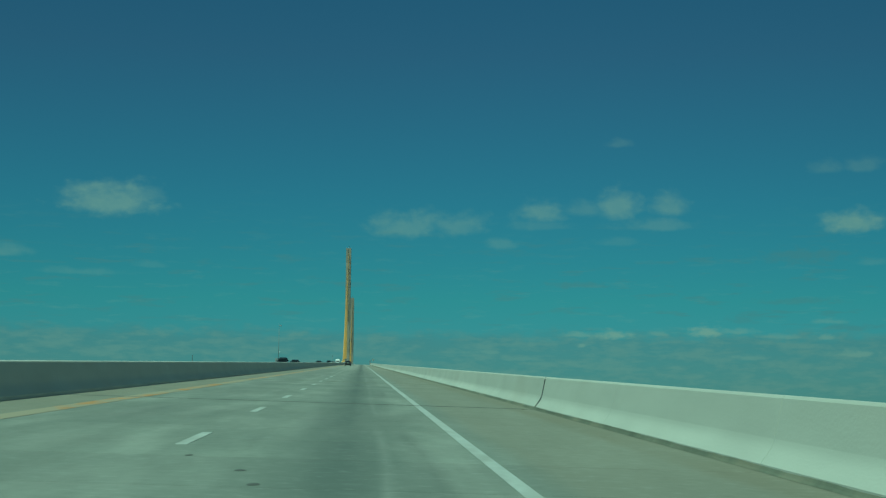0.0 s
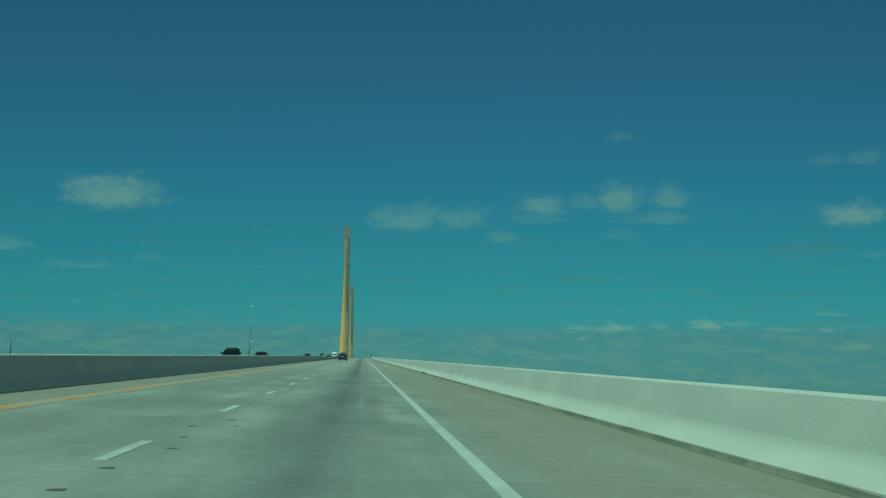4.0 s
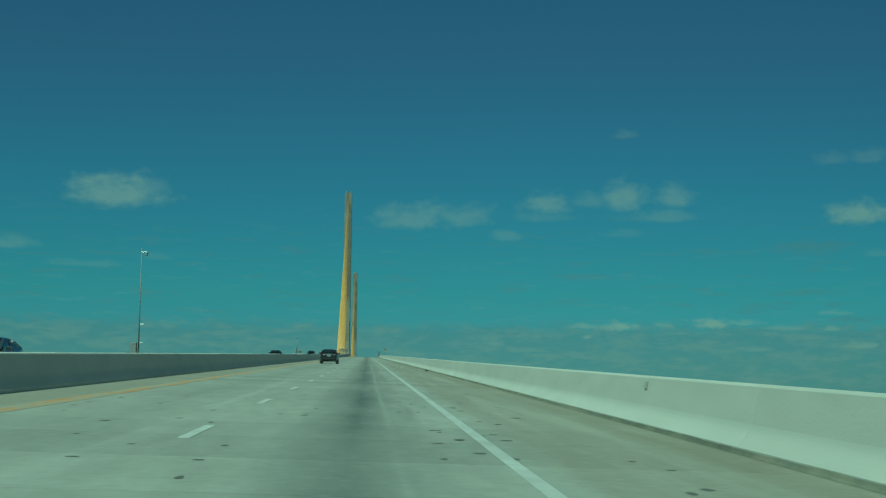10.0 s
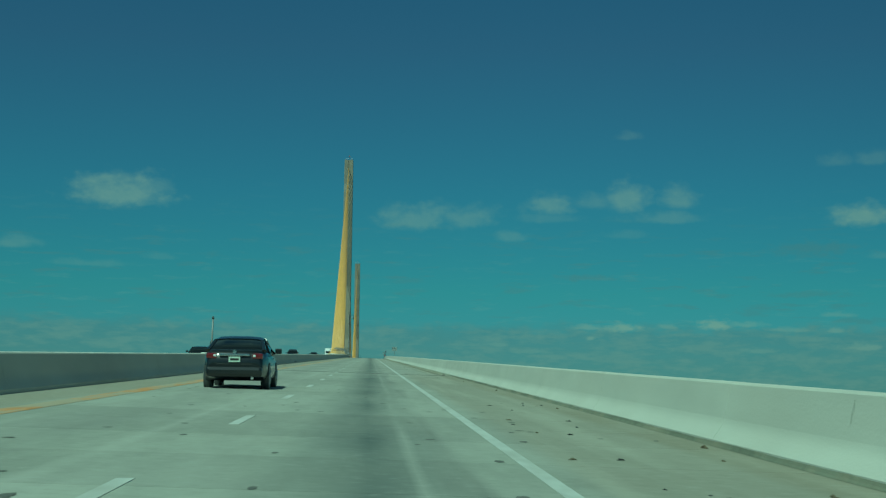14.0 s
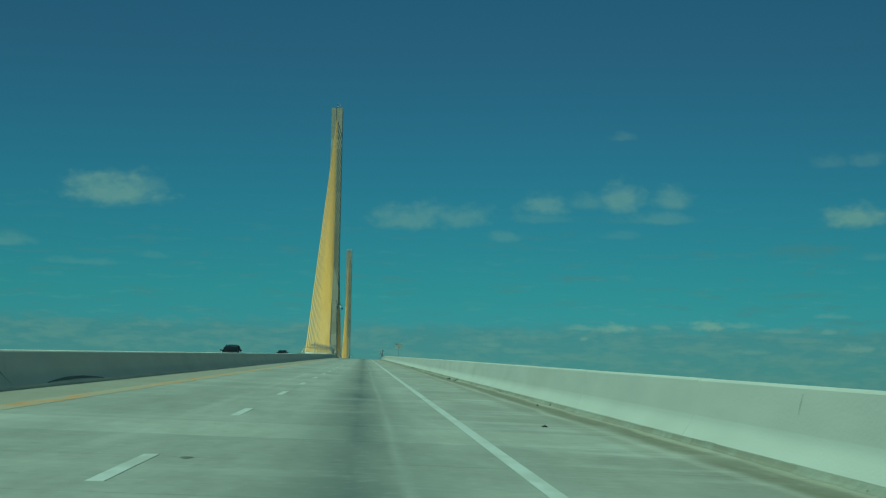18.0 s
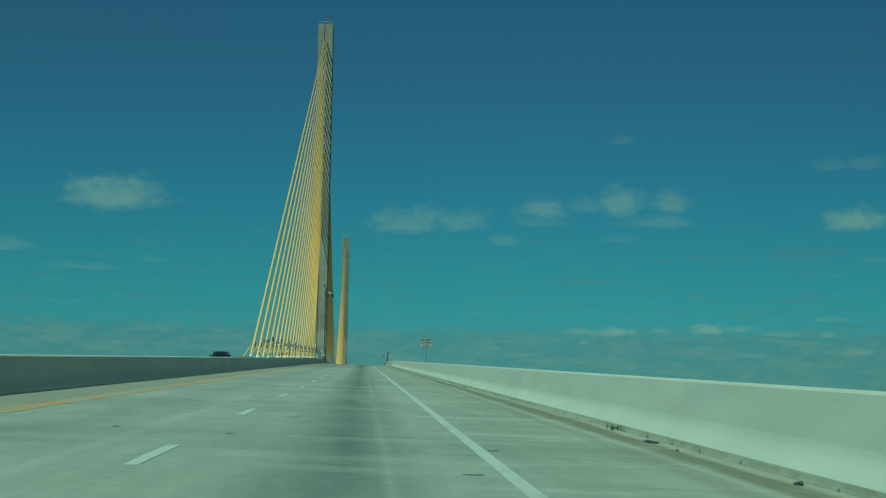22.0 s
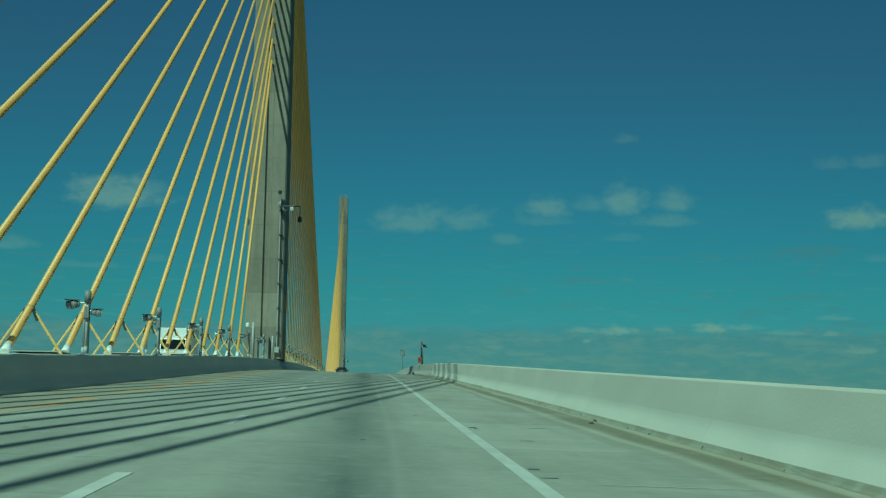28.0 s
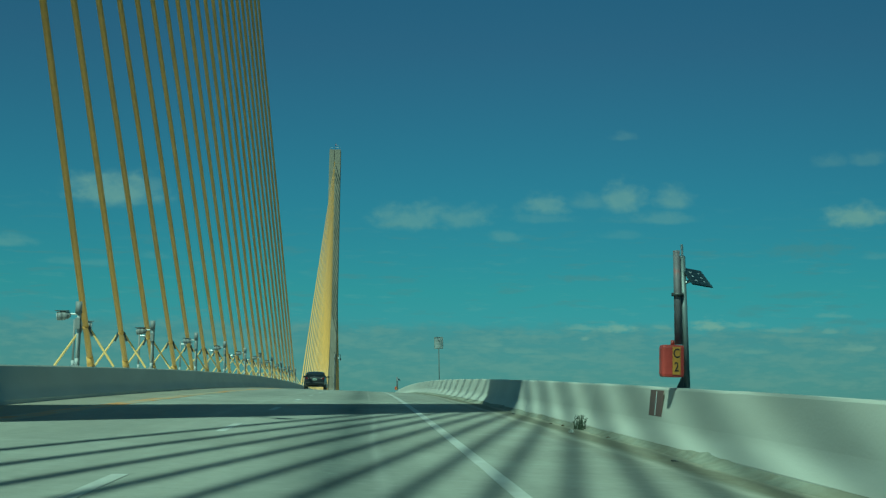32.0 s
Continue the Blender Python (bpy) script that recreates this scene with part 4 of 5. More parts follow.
def stopping_sign(y, w, h, top, lines, out=0.80, lean=0.0):
    th = thing("road_sign", at(y, TOE_X + out, 0.0) @ Matrix.Rotation(radians(lean), 4, "Y"), "white road sign with black letters on a grey post" if lines else
               "small white road sign on a dark leaning post by the parapet", "road sign")
    part("post", box(bmesh.new(), -0.035, 0.035, 0.0, 0.06, -0.2, top - 0.05, 0.01), POST, th)
    part("clamp", box(bmesh.new(), -0.31, 0.06, -0.04, 0.08, 0.5, 0.62, 0.01), GALV, th)
    board = part("board", box(bmesh.new(), -w / 2, w / 2, -0.012, 0.0, top - h, top, 0.004), SIGN_WHITE, th)
    bm = bmesh.new()
    t, k = 0.014, 0.022
    box(bm, -w / 2 + k, w / 2 - k, -0.0165, -0.0125, top - k - t, top - k)
    box(bm, -w / 2 + k, w / 2 - k, -0.0165, -0.0125, top - h + k, top - h + k + t)
    box(bm, -w / 2 + k, -w / 2 + k + t, -0.0165, -0.0125, top - h + k + t, top - k - t)
    box(bm, w / 2 - k - t, w / 2 - k, -0.0165, -0.0125, top - h + k + t, top - k - t)
    part("border", bm, SIGN_BLACK, board)
    if lines:
        for i, s in enumerate(lines):
            ob = lettering(s, 0.225, SIGN_BLACK, board, Matrix.Translation((0, -0.015, top - 0.19 - 0.242 * i)) @ Matrix.Rotation(math.pi / 2, 4, "X"))
            wide = max(v.co.x for v in ob.data.vertices) - min(v.co.x for v in ob.data.vertices)
            ob.scale = ((0.98, 0.88, 0.50)[i] / wide, 1, 1)
    else:
        for i in range(3):
            part("bar", box(bmesh.new(), -w * 0.3, w * 0.3, -0.016, -0.0125, top - 0.2 - 0.2 * i, top - 0.15 - 0.2 * i), GREY_PAINT, board)


stopping_sign(-178.3, 1.14, 0.86, 3.06, ("EMERGENCY", "STOPPING", "ONLY"))
stopping_sign(67.5, 0.6, 0.8, 3.85, (), 0.56, -2.0)


def call_box(y):
    th = thing("call_box", at(y, TOE_X + 0.40, PAR_H), "red roadside call box with solar panel on a dark post", "call box", "call boxes on the parapet")
    post = part("post", tube(bmesh.new(), (0.06, 0, 0), (-0.02, 0, 2.02), 0.05, 0.045, 12), POST, th)
    part("gusset", extrude(bmesh.new(), [(-0.1, 0), (0.05, 0), (0.03, 0.28)], "y", -0.02, 0.02), DARK_STEEL, th)
    part("rolled_cover", tube(bmesh.new(), (-0.08, -0.03, 0.66), (-0.12, -0.03, 2.10), 0.062, 0.052, 12), COVER, th, "dark red-brown tube strapped to the post")
    part("strap", tube(bmesh.new(), (-0.10, -0.03, 1.40), (-0.10, -0.03, 1.45), 0.095, seg=12), DARK_STEEL, th)
    part("hook", tube(bmesh.new(), (-0.02, 0, 2.0), (-0.03, 0, 2.2), 0.02, seg=8), GALV, th)
    b = part("box", box(bmesh.new(), -0.39, -0.04, -0.28, -0.04, 0.16, 0.65, 0.05), RED, th, "rounded red metal box")
    part("knob", tube(bmesh.new(), (-0.2, -0.16, 0.64), (-0.2, -0.16, 0.72), 0.035, 0.025, 10), RED, b)
    plate = part("sticker", box(bmesh.new(), -0.225, -0.105, -0.286, -0.281, 0.2, 0.62), AMBER, b, "yellow strip with black characters")
    for s, z in (("C", 0.515), ("2", 0.31)):
        lettering(s, 0.2, SIGN_BLACK, plate, Matrix.Translation((-0.165, -0.2885, z)) @ Matrix.Rotation(math.pi / 2, 4, "X") @ Matrix.Diagonal((0.72, 1, 1, 1)))
    panel = part("solar_panel", box(bmesh.new(), -0.19, 0.19, -0.22, 0.22, -0.012, 0.012, 0.004), CELL, th)
    panel.matrix_basis = Matrix.Translation((0.19, -0.05, 1.69)) @ Matrix.Rotation(radians(24), 4, "Z") @ Matrix.Rotation(radians(6), 4, "Y") @ Matrix.Rotation(radians(38), 4, "X")
    for i in range(2):
        for j in range(3):
            part("cell_dot", box(bmesh.new(), -0.09 + 0.16 * i, -0.06 + 0.16 * i, -0.13 + 0.11 * j, -0.10 + 0.11 * j, 0.0125, 0.0145), LENS, panel)
    part("panel_arm", tube(bmesh.new(), (0.0, 0, 1.6), (0.2, -0.03, 1.68), 0.025, seg=8), GALV, th)


call_box(-7.3)
call_box(185.0)
pl = thing("marker_plate", at(-6.2, TOE_X, 0.0), "brown plate with a pale seam on the parapet's inner face", "plate")
part("plate", extrude(bmesh.new(), [(0.180, 0.47), (0.186, 0.47), (0.222, 0.88), (0.216, 0.88)], "y", -0.50, 0.50), BROWN, pl)
part("seam", extrude(bmesh.new(), [(0.176, 0.48), (0.1805, 0.48), (0.2165, 0.87), (0.212, 0.87)], "y", -0.02, 0.02), LENS, pl)


for y in (-679.35, -596.7, -535.1, -515.2, -431.3, -305.5):
    pl = thing("parapet_plate", at(y, TOE_X), "small grey metal plate on the parapet's inner face", "plate", "small plates along the parapet")
    part("plate", extrude(bmesh.new(), [(0.206, 0.64), (0.214, 0.64), (0.236, 0.76), (0.228, 0.76)], "y", -0.1, 0.1), PLATE_GREY, pl)
peg_me = {h: mesh_of("peg", tube(bmesh.new(), (0, 0, 0), (0.01, 0, h), 0.014, 0.011, 8), HEADER) for h in (0.03, 0.05, 0.10)}
peg_rng = random.Random(8)
peg_y = [(-439.1, 0.05), (-441.9, 0.05), (-443.5, 0.10), (-228.6, 0.10)]
peg_y += [(-424.0 + 1.86 * k + peg_rng.uniform(-0.12, 0.12), peg_rng.choice((0.03, 0.03, 0.05))) for k in range(176) if peg_rng.random() < (0.3 if k < 70 else 0.62)]
for y, h in peg_y:
    ob = new("peg", peg_me[h])
    ob.matrix_basis = at(y, TOE_X - 0.07)
    tagged(ob, "short dark peg standing at the parapet's foot", "peg", "pegs along the parapet")


# ---- vehicles ----
def loft(bm, stations):
    """Closed skin through cross-sections; each is (y, [(x, z), ...]) for the right half, mirrored."""
    rings = []
    for y, half in stations:
        pts = [(x, z) for x, z in half] + [(-x, z) for x, z in reversed(half)]
        rings.append([bm.verts.new((x, y, z)) for x, z in pts])
    k = len(rings[0])
    for a, b in zip(rings, rings[1:]):
        for i in range(k):
            f = bm.faces.new((a[i], a[(i + 1) % k], b[(i + 1) % k], b[i]))
            f.smooth = True
    bm.faces.new(rings[0][::-1])
    bm.faces.new(rings[-1])
    bmesh.ops.recalc_face_normals(bm, faces=bm.faces)
    return bm


def wheel(parent, x, y, r=0.33):
    s = 1 if x > 0 else -1
    bm = bmesh.new()
    for a, b, r0, r1 in ((-0.11, -0.09, r - 0.03, r), (-0.09, 0.09, r, r), (0.09, 0.11, r, r - 0.03)):
        tube(bm, (x + a, y, r), (x + b, y, r), r0, r1, 24)
    t = part("wheel", bm, BLACK, parent)
    bm = tube(bmesh.new(), (x + s * 0.108, y, r), (x + s * 0.122, y, r), r * 0.66, r * 0.6, 20)
    rim = part("rim", bm, ALLOY, t)
    bm = bmesh.new()
    for i in range(5):
        a = i * math.tau / 5
        p = Vector((x + s * 0.124, y, r))
        tube(bm, p, p + Vector((0, math.cos(a), math.sin(a))) * r * 0.58, 0.03, 0.022, 6)
    part("spokes", bm, GALV, t)


def car(name, m, paint, label, group, kind="sedan"):
    th = thing(name, m, label, "car", group)
    if kind == "sedan":
        W, L2, zb, belt, roof = 0.91, 2.42, 0.22, 0.98, 1.46
        deckline = [(-2.42, 0.72), (-2.40, 0.94), (-2.30, 1.06), (-1.85, 1.10), (-1.5, 1.07), (0.9, 1.0), (1.6, 0.93), (2.25, 0.78), (2.42, 0.58)]
        roofline = [(-2.0, 1.06), (-1.6, 1.22), (-1.15, 1.38), (-0.7, 1.45), (-0.2, roof), (0.25, 1.43), (0.75, 1.24), (1.2, 0.99)]
        r = 0.33
    else:
        W, L2, zb, belt, roof = 0.96, 2.4, 0.28, 1.10, 1.76
        deckline = [(-2.4, 0.85), (-2.34, 1.12), (-1.9, 1.14), (-1.2, 1.12), (0.8, 1.08), (1.7, 1.02), (2.25, 0.88), (2.4, 0.62)]
        roofline = [(-2.28, 1.12), (-2.1, 1.45), (-1.85, 1.70), (-0.9, roof), (0.0, 1.74), (0.55, 1.52), (1.1, 1.09)]
        r = 0.37
    st = []
    for y, z in deckline:
        e = abs(y) / L2
        w = W * (1 - 0.16 * max(0, e - 0.72) / 0.28)
        low = zb + 0.12 * max(0, e - 0.85) / 0.15
        st.append((y, [(w * 0.88, low), (w * 0.97, low + 0.08), (w, low + 0.25), (w * 0.985, z - 0.22), (w * 0.93, z - 0.07), (w * 0.80, z)]))
    body = part("body", loft(bmesh.new(), st), paint, th)
    st = []
    for y, z in roofline:
        hgt = z - belt
        w = W * 0.93 - 0.42 * max(0.02, hgt)
        st.append((y, [(W * 0.90, belt - 0.08), (W * 0.88, belt + 0.01), (w + 0.06, belt + hgt * 0.6), (w, z - 0.045), (w * 0.86, z - 0.005), (w * 0.45, z + 0.012)]))
    cabin = part("cabin", loft(bmesh.new(), st), GLASS, th, "dark tinted windows all round")
    # roof skin and pillars over the glass
    def over(a, b, z):
        w = W * 0.93 - 0.42 * (z - belt)
        return w
    mid = [(y, z) for y, z in roofline if z > belt + 0.62 * (roof - belt)]
    bm = bmesh.new()
    rows = []
    for y, z in mid:
        w = over(0, 0, z)
        rows.append([bm.verts.new((f * w * 1.01, y, z + dz)) for f, dz in ((-1, -0.07), (-0.98, -0.025), (-0.84, 0.008), (-0.42, 0.026), (0.42, 0.026), (0.84, 0.008), (0.98, -0.025), (1, -0.07))])
    for a, b in zip(rows, rows[1:]):
        for i in range(7):
            f = bm.faces.new((a[i], a[i + 1], b[i + 1], b[i]))
            f.smooth = True
    part("roof", bm, paint, th)
    first, last = roofline[0], roofline[-1]
    for sx in (-1, 1):
        for (ya, za), (yb, zb2) in ((mid[0], first), (mid[-1], last)):
            part("pillar", tube(bmesh.new(), (sx * over(0, 0, za) * 0.97, ya, za - 0.04), (sx * W * 0.86, yb, max(zb2, belt) - 0.02), 0.055, 0.07, 8), paint, th)
        ym = 0.5 * (mid[0][0] + mid[-1][0]) - 0.1
        part("pillar", tube(bmesh.new(), (sx * over(0, 0, roof) * 1.02, ym, roof - 0.06), (sx * W * 0.90, ym + 0.05, belt), 0.04, 0.045, 8), paint, th)
        part("door_mirror", box(bmesh.new(), sx * (W + 0.10) - 0.1, sx * (W + 0.10) + 0.1, 0.68, 0.8, belt + 0.0, belt + 0.16, 0.04), paint, th)
        light = bmesh.new()
        z = 0.83 if kind == "sedan" else 0.95
        box(light, sx * W * 0.70 - 0.15, sx * W * 0.70 + 0.15, -L2 - 0.012, -L2 + 0.25, z, z + 0.16, 0.05)
        t = part("tail_light", light, TAIL, th, "red tail light")
        part("reversing_lens", box(bmesh.new(), sx * W * 0.60 - 0.035, sx * W * 0.60 + 0.035, -L2 - 0.018, -L2 - 0.01, z + 0.06, z + 0.12, 0.004), LENS, t)
        hl = box(bmesh.new(), sx * W * 0.70 - 0.18, sx * W * 0.70 + 0.16, L2 - 0.22, L2 - 0.04, 0.62, 0.76, 0.04)
        part("headlight", hl, LENS, th, "clear headlight")
        for wy in (-1.42, 1.42):
            wheel(th, sx * (W - 0.11), wy, r)
            part("wheel_arch", tube(bmesh.new(), (sx * (W - 0.22), wy, r), (sx * (W + 0.003), wy, r), r + 0.07, seg=24), DARK_STEEL, th)
        part("door_handle", box(bmesh.new(), sx * (W + 0.005) - 0.015, sx * (W + 0.005) + 0.015, 0.0, 0.2, belt - 0.16, belt - 0.13, 0.006), paint, th)
    zt = 0.96 if kind == "sedan" else 1.12
    part("badge", tube(bmesh.new(), (0, -L2 - 0.03, zt + 0.06), (0, -L2 + 0.05, zt + 0.06), 0.055, seg=14), CHROME, th)
    part("trunk_seam", box(bmesh.new(), -W * 0.55, W * 0.55, -L2 - 0.012, -L2 + 0.05, zt - 0.28, zt - 0.265), JOINT, th)
    part("trim_strip", box(bmesh.new(), -0.42, 0.42, -L2 - 0.035, -L2 + 0.02, zt - 0.05, zt + 0.01, 0.01), CHROME, th, "bright chrome strip over the plate")
    pl2 = part("number_plate", box(bmesh.new(), -0.16, 0.16, -L2 - 0.03, -L2 + 0.02, zt - 0.22, zt - 0.07, 0.005), PLATE, th, "pale green plate")
    part("plate_bar", box(bmesh.new(), -0.12, 0.12, -L2 - 0.034, -L2 - 0.0305, zt - 0.175, zt - 0.115), SIGN_BLACK, pl2)
    part("bumper", box(bmesh.new(), -W * 0.86, W * 0.86, -L2 - 0.06, -L2 + 0.2, 0.32, 0.62, 0.10), paint, th)
    part("grille", box(bmesh.new(), -0.5, 0.5, L2 - 0.1, L2 + 0.01, 0.46, 0.62, 0.02), DARK_STEEL, th)
    part("exhaust", tube(bmesh.new(), (0.5, -L2 - 0.05, 0.3), (0.5, -L2 + 0.2, 0.3), 0.04, seg=10), CHROME, th)
    return th


car("sedan", at(-473.0, -1.75), CAR_BLACK, "glossy black sedan with tinted windows in the passing lane", "cars on this roadway")
car("sedan", at(92.0, -1.8), CAR_BLACK, "black sedan far ahead in the passing lane", "cars on this roadway")
car("sedan", at(236.0, 1.8), CAR_WHITE, "white sedan far ahead beyond the crest", "cars on this roadway")
FAR1, FAR2 = other(-1.8), other(1.8)
for y, x, paint, kd, lab in ((-614.0, FAR1, CAR_BLACK, "suv", "black sport utility car on the opposite roadway"),
                             (-566.0, FAR1, CAR_GREY, "sedan", "dark grey sedan on the opposite roadway"),
                             (-394.0, FAR1, CAR_BLACK, "sedan", "black sedan on the opposite roadway"),
                             (-252.0, FAR1, CAR_BLACK, "suv", "black sport utility car on the opposite roadway"),
                             (-154.0, FAR1, CAR_GREY, "sedan", "dark grey sedan passing the first stays"),
                             (12.0, FAR1, CAR_BLACK, "sedan", "black sedan beside the far stays")):
    car("suv" if kd == "suv" else "sedan", at(y, x, 0, True), paint, lab, "cars on the opposite roadway", kd)


def box_truck(y, x):
    th = thing("box_truck", at(y, x, 0, True), "white box truck behind the stays on the opposite roadway", "truck", "cars on the opposite roadway")
    part("cargo_box", box(bmesh.new(), -1.15, 1.15, -3.6, 1.2, 0.9, 3.1, 0.05), CAR_WHITE, th)
    part("cab", extrude(bmesh.new(), [(1.25, 0.55), (3.3, 0.55), (3.35, 1.25), (2.75, 1.45), (2.3, 2.3), (1.25, 2.35)], "x", -1.0, 1.0), CAR_WHITE, th)
    part("windscreen", extrude(bmesh.new(), [(2.80, 1.5), (2.38, 2.2), (2.36, 2.19), (2.78, 1.49)], "x", -0.88, 0.88), GLASS, th)
    for sx in (-1, 1):
        part("side_window", box(bmesh.new(), sx * 1.005 - 0.006, sx * 1.005 + 0.006, 1.5, 2.3, 1.5, 2.1), GLASS, th)
        part("mirror", box(bmesh.new(), sx * 1.22 - 0.1, sx * 1.22 + 0.1, 2.35, 2.45, 1.45, 1.85, 0.03), DARK_STEEL, th)
        part("headlight", box(bmesh.new(), sx * 0.75 - 0.15, sx * 0.75 + 0.15, 3.28, 3.37, 0.85, 1.05, 0.03), LENS, th)
        for wy in (-2.3, 2.4):
            wheel(th, sx * 0.88, wy, 0.42)
    part("chassis", box(bmesh.new(), -0.7, 0.7, -3.5, 3.2, 0.42, 0.9), DARK_STEEL, th)


box_truck(-28.0, FAR1)


# ---- debris and repairs on the road ----
def litter_bag(x, y):
    bm = bmesh.new()
    bmesh.ops.create_icosphere(bm, subdivisions=3, radius=0.085)
    for v in bm.verts:
        v.co *= 1 + 0.55 * noise.noise(v.co * 9)
        v.co.z = max(v.co.z * 0.9, -0.045)
    ob = new("plastic_bag", mesh_of("plastic_bag", bm, BAG))
    ob.matrix_basis = at(y, x, 0.045)
    tagged(ob, "crumpled white plastic bag on the shoulder", "litter")


litter_bag(4.9, -618.2)


def rng0(i):
    return 0.7 + 0.6 * abs(noise.noise(Vector((i * 0.7, 3.1, 0))))


def rag(x, y, size, mat, label, up=0.0):
    bm = bmesh.new()
    bmesh.ops.create_icosphere(bm, subdivisions=3, radius=1)
    for v in bm.verts:
        k = 1 + 0.8 * noise.noise(v.co * 2.3 + Vector((y, 0, 0)))
        v.co = Vector((v.co.x * size[0] * k, v.co.y * size[1] * k, max(0.0, v.co.z * size[2] * k)))
    ob = new("road_debris", mesh_of("road_debris", bm, mat))
    ob.matrix_basis = at(y, x, up)
    tagged(ob, label, "debris", "debris along the parapet")


def weed(x, y, height, count, label):
    """A tuft of thin bent stalks with a few small leaves, rooted in the gutter's dirt."""
    bm, r = bmesh.new(), random.Random(int(abs(y) * 10))
    for i in range(count):
        a, lean, h = r.uniform(0, math.tau), r.uniform(0.05, 0.5), height * r.uniform(0.45, 1.0)
        base = Vector((r.gauss(0, 0.05), r.gauss(0, 0.10), 0))
        tip = base + Vector((math.cos(a) * lean * h, math.sin(a) * lean * h, h))
        mid = base.lerp(tip, 0.55) + Vector((0, 0, 0.12 * h))
        tube(bm, base, mid, 0.007, 0.005, 4)
        tube(bm, mid, tip, 0.005, 0.002, 4)
        for k in range(3):
            p, w, d = mid.lerp(tip, r.uniform(0, 0.9)), r.uniform(0.010, 0.024), r.uniform(0, math.tau)
            u, v = Vector((math.cos(d), math.sin(d), 0.3)) * w * 2.2, Vector((-math.sin(d), math.cos(d), 0.1)) * w
            bm.faces.new([bm.verts.new(q) for q in (p, p + 0.5 * u + v, p + u, p + 0.5 * u - v)])
    ob = new("weed_tuft", mesh_of("weed_tuft", bm, WEED))
    ob.matrix_basis = at(y, x, 0.02)
    tagged(ob, label, "weed", "weeds along the parapet", "stuff")


rag(6.45, -517.0, (0.10, 0.2, 0.10), DARK_STEEL, "dark torn rubber scrap at the parapet's foot")
rag(6.42, -335.6, (0.09, 0.3, 0.045), BLACK, "strip of black tyre rubber at the parapet's foot")
rag(6.73, -308.1, (0.04, 0.45, 0.055), DARK_STEEL, "long strip of black tyre rubber against the parapet's foot", 0.06)
rag(6.45, -428.6, (0.08, 0.4, 0.05), BLACK, "strip of black tyre rubber by the expansion joint")
weed(6.55, -0.6, 0.30, 34, "dark green tuft of weeds in the gutter by the call box")
rag(6.2, -1.9, (0.05, 0.1, 0.05), BAG, "small pale scrap in the gutter")
rag(-5.2, -408.5, (0.06, 0.10, 0.09), BAG, "small white scrap of paper beside the median wall")
rag(-5.25, -431.6, (0.10, 0.10, 0.04), BAG, "flat white scrap beside the median wall")
rag(-4.6, -403.4, (0.10, 0.05, 0.03), LAMP_GREY, "bent brown strip on the inner shoulder")
rag(-4.9, -401.0, (0.05, 0.07, 0.04), SILT, "small clump of dry weeds beside the median wall")
# a tyre scuff that runs up the parapet's face
scuff = bmesh.new()
pts = []
for i in range(25):
    f = i / 24
    z = 0.14 + 0.41 * f ** 0.85
    x = float(np.interp(z, FACE_Z + (0.94,), FACE_X + (0.262,))) - 0.005
    w = 0.026 * (1 - 0.6 * f) * rng0(i)
    pts.append((x, 12.2 * f, z, w))
rows = [[scuff.verts.new((x, y + 0.4 * w * sgn, z + w * sgn)) for sgn in (-1, 1)] for x, y, z, w in pts]
for a, b in zip(rows, rows[1:]):
    scuff.faces.new((a[0], a[1], b[1], b[0]))
ob = new("tyre_scuff", mesh_of("tyre_scuff", scuff, PLATE_GREY))
ob.matrix_basis = at(-307.9, TOE_X)
tagged(ob, "dark tyre scuff curving up the parapet's face", "scuff mark")


def wall_scuff(y0, y1, z0, z1, width):
    """A dark rubber scuff along the lower face of the median wall."""
    bm, rows2 = bmesh.new(), []
    for i in range(17):
        f = i / 16
        z = z0 + (z1 - z0) * (1 - (2 * f - 1) ** 2)
        w = width * (0.25 + 0.75 * math.sin(math.pi * f)) * rng0(3 * i)
        rows2.append([bm.verts.new((-float(np.interp(q, (0.0,) + FACE_Z + (0.86,), (0,) + FACE_X + (0.262,))) + 0.004, y1 * f - y0 * f, q)) for q in (max(0.05, z - w), z + w)])
    for a2, b2 in zip(rows2, rows2[1:]):
        bm.faces.new((a2[0], a2[1], b2[1], b2[0]))
    ob2 = new("tyre_scuff", mesh_of("tyre_scuff", bm, HEADER))
    ob2.matrix_basis = at(y0, WALL_X)
    tagged(ob2, "dark tyre scuff along the median wall's foot", "scuff mark", "tyre scuffs on the median wall")


wall_scuff(-379.0, -377.4, 0.10, 0.44, 0.03)
wall_scuff(-374.0, -366.5, 0.10, 0.17, 0.05)
weed(6.55, -679.7, 0.16, 22, "spiky dark tuft of weeds in the gutter")
rag(6.6, -338.6, (0.12, 0.4, 0.09), LAMP_GREY, "crumpled grey sheet of plastic in the gutter")
weed(6.55, -276.8, 0.075, 22, "low tuft of weeds in the gutter")
rag(6.5, -280.2, (0.08, 0.42, 0.022), DARK_STEEL, "flat dark scrap in the gutter")
rag(5.0, -515.4, (0.08, 0.05, 0.012), DARK_STEEL, "twisted dark strip on the shoulder")
rag(5.78, -515.6, (0.07, 0.05, 0.015), DARK_STEEL, "bent dark strip on the shoulder")
rag(6.37, -516.2, (0.05, 0.10, 0.035), BLACK, "black rubber scrap in the gutter")
rag(4.95, -439.8, (0.16, 0.05, 0.012), DARK_STEEL, "flat dark strip lying on the shoulder")
rag(5.46, -440.7, (0.14, 0.05, 0.012), DARK_STEEL, "flat dark strip lying on the shoulder")
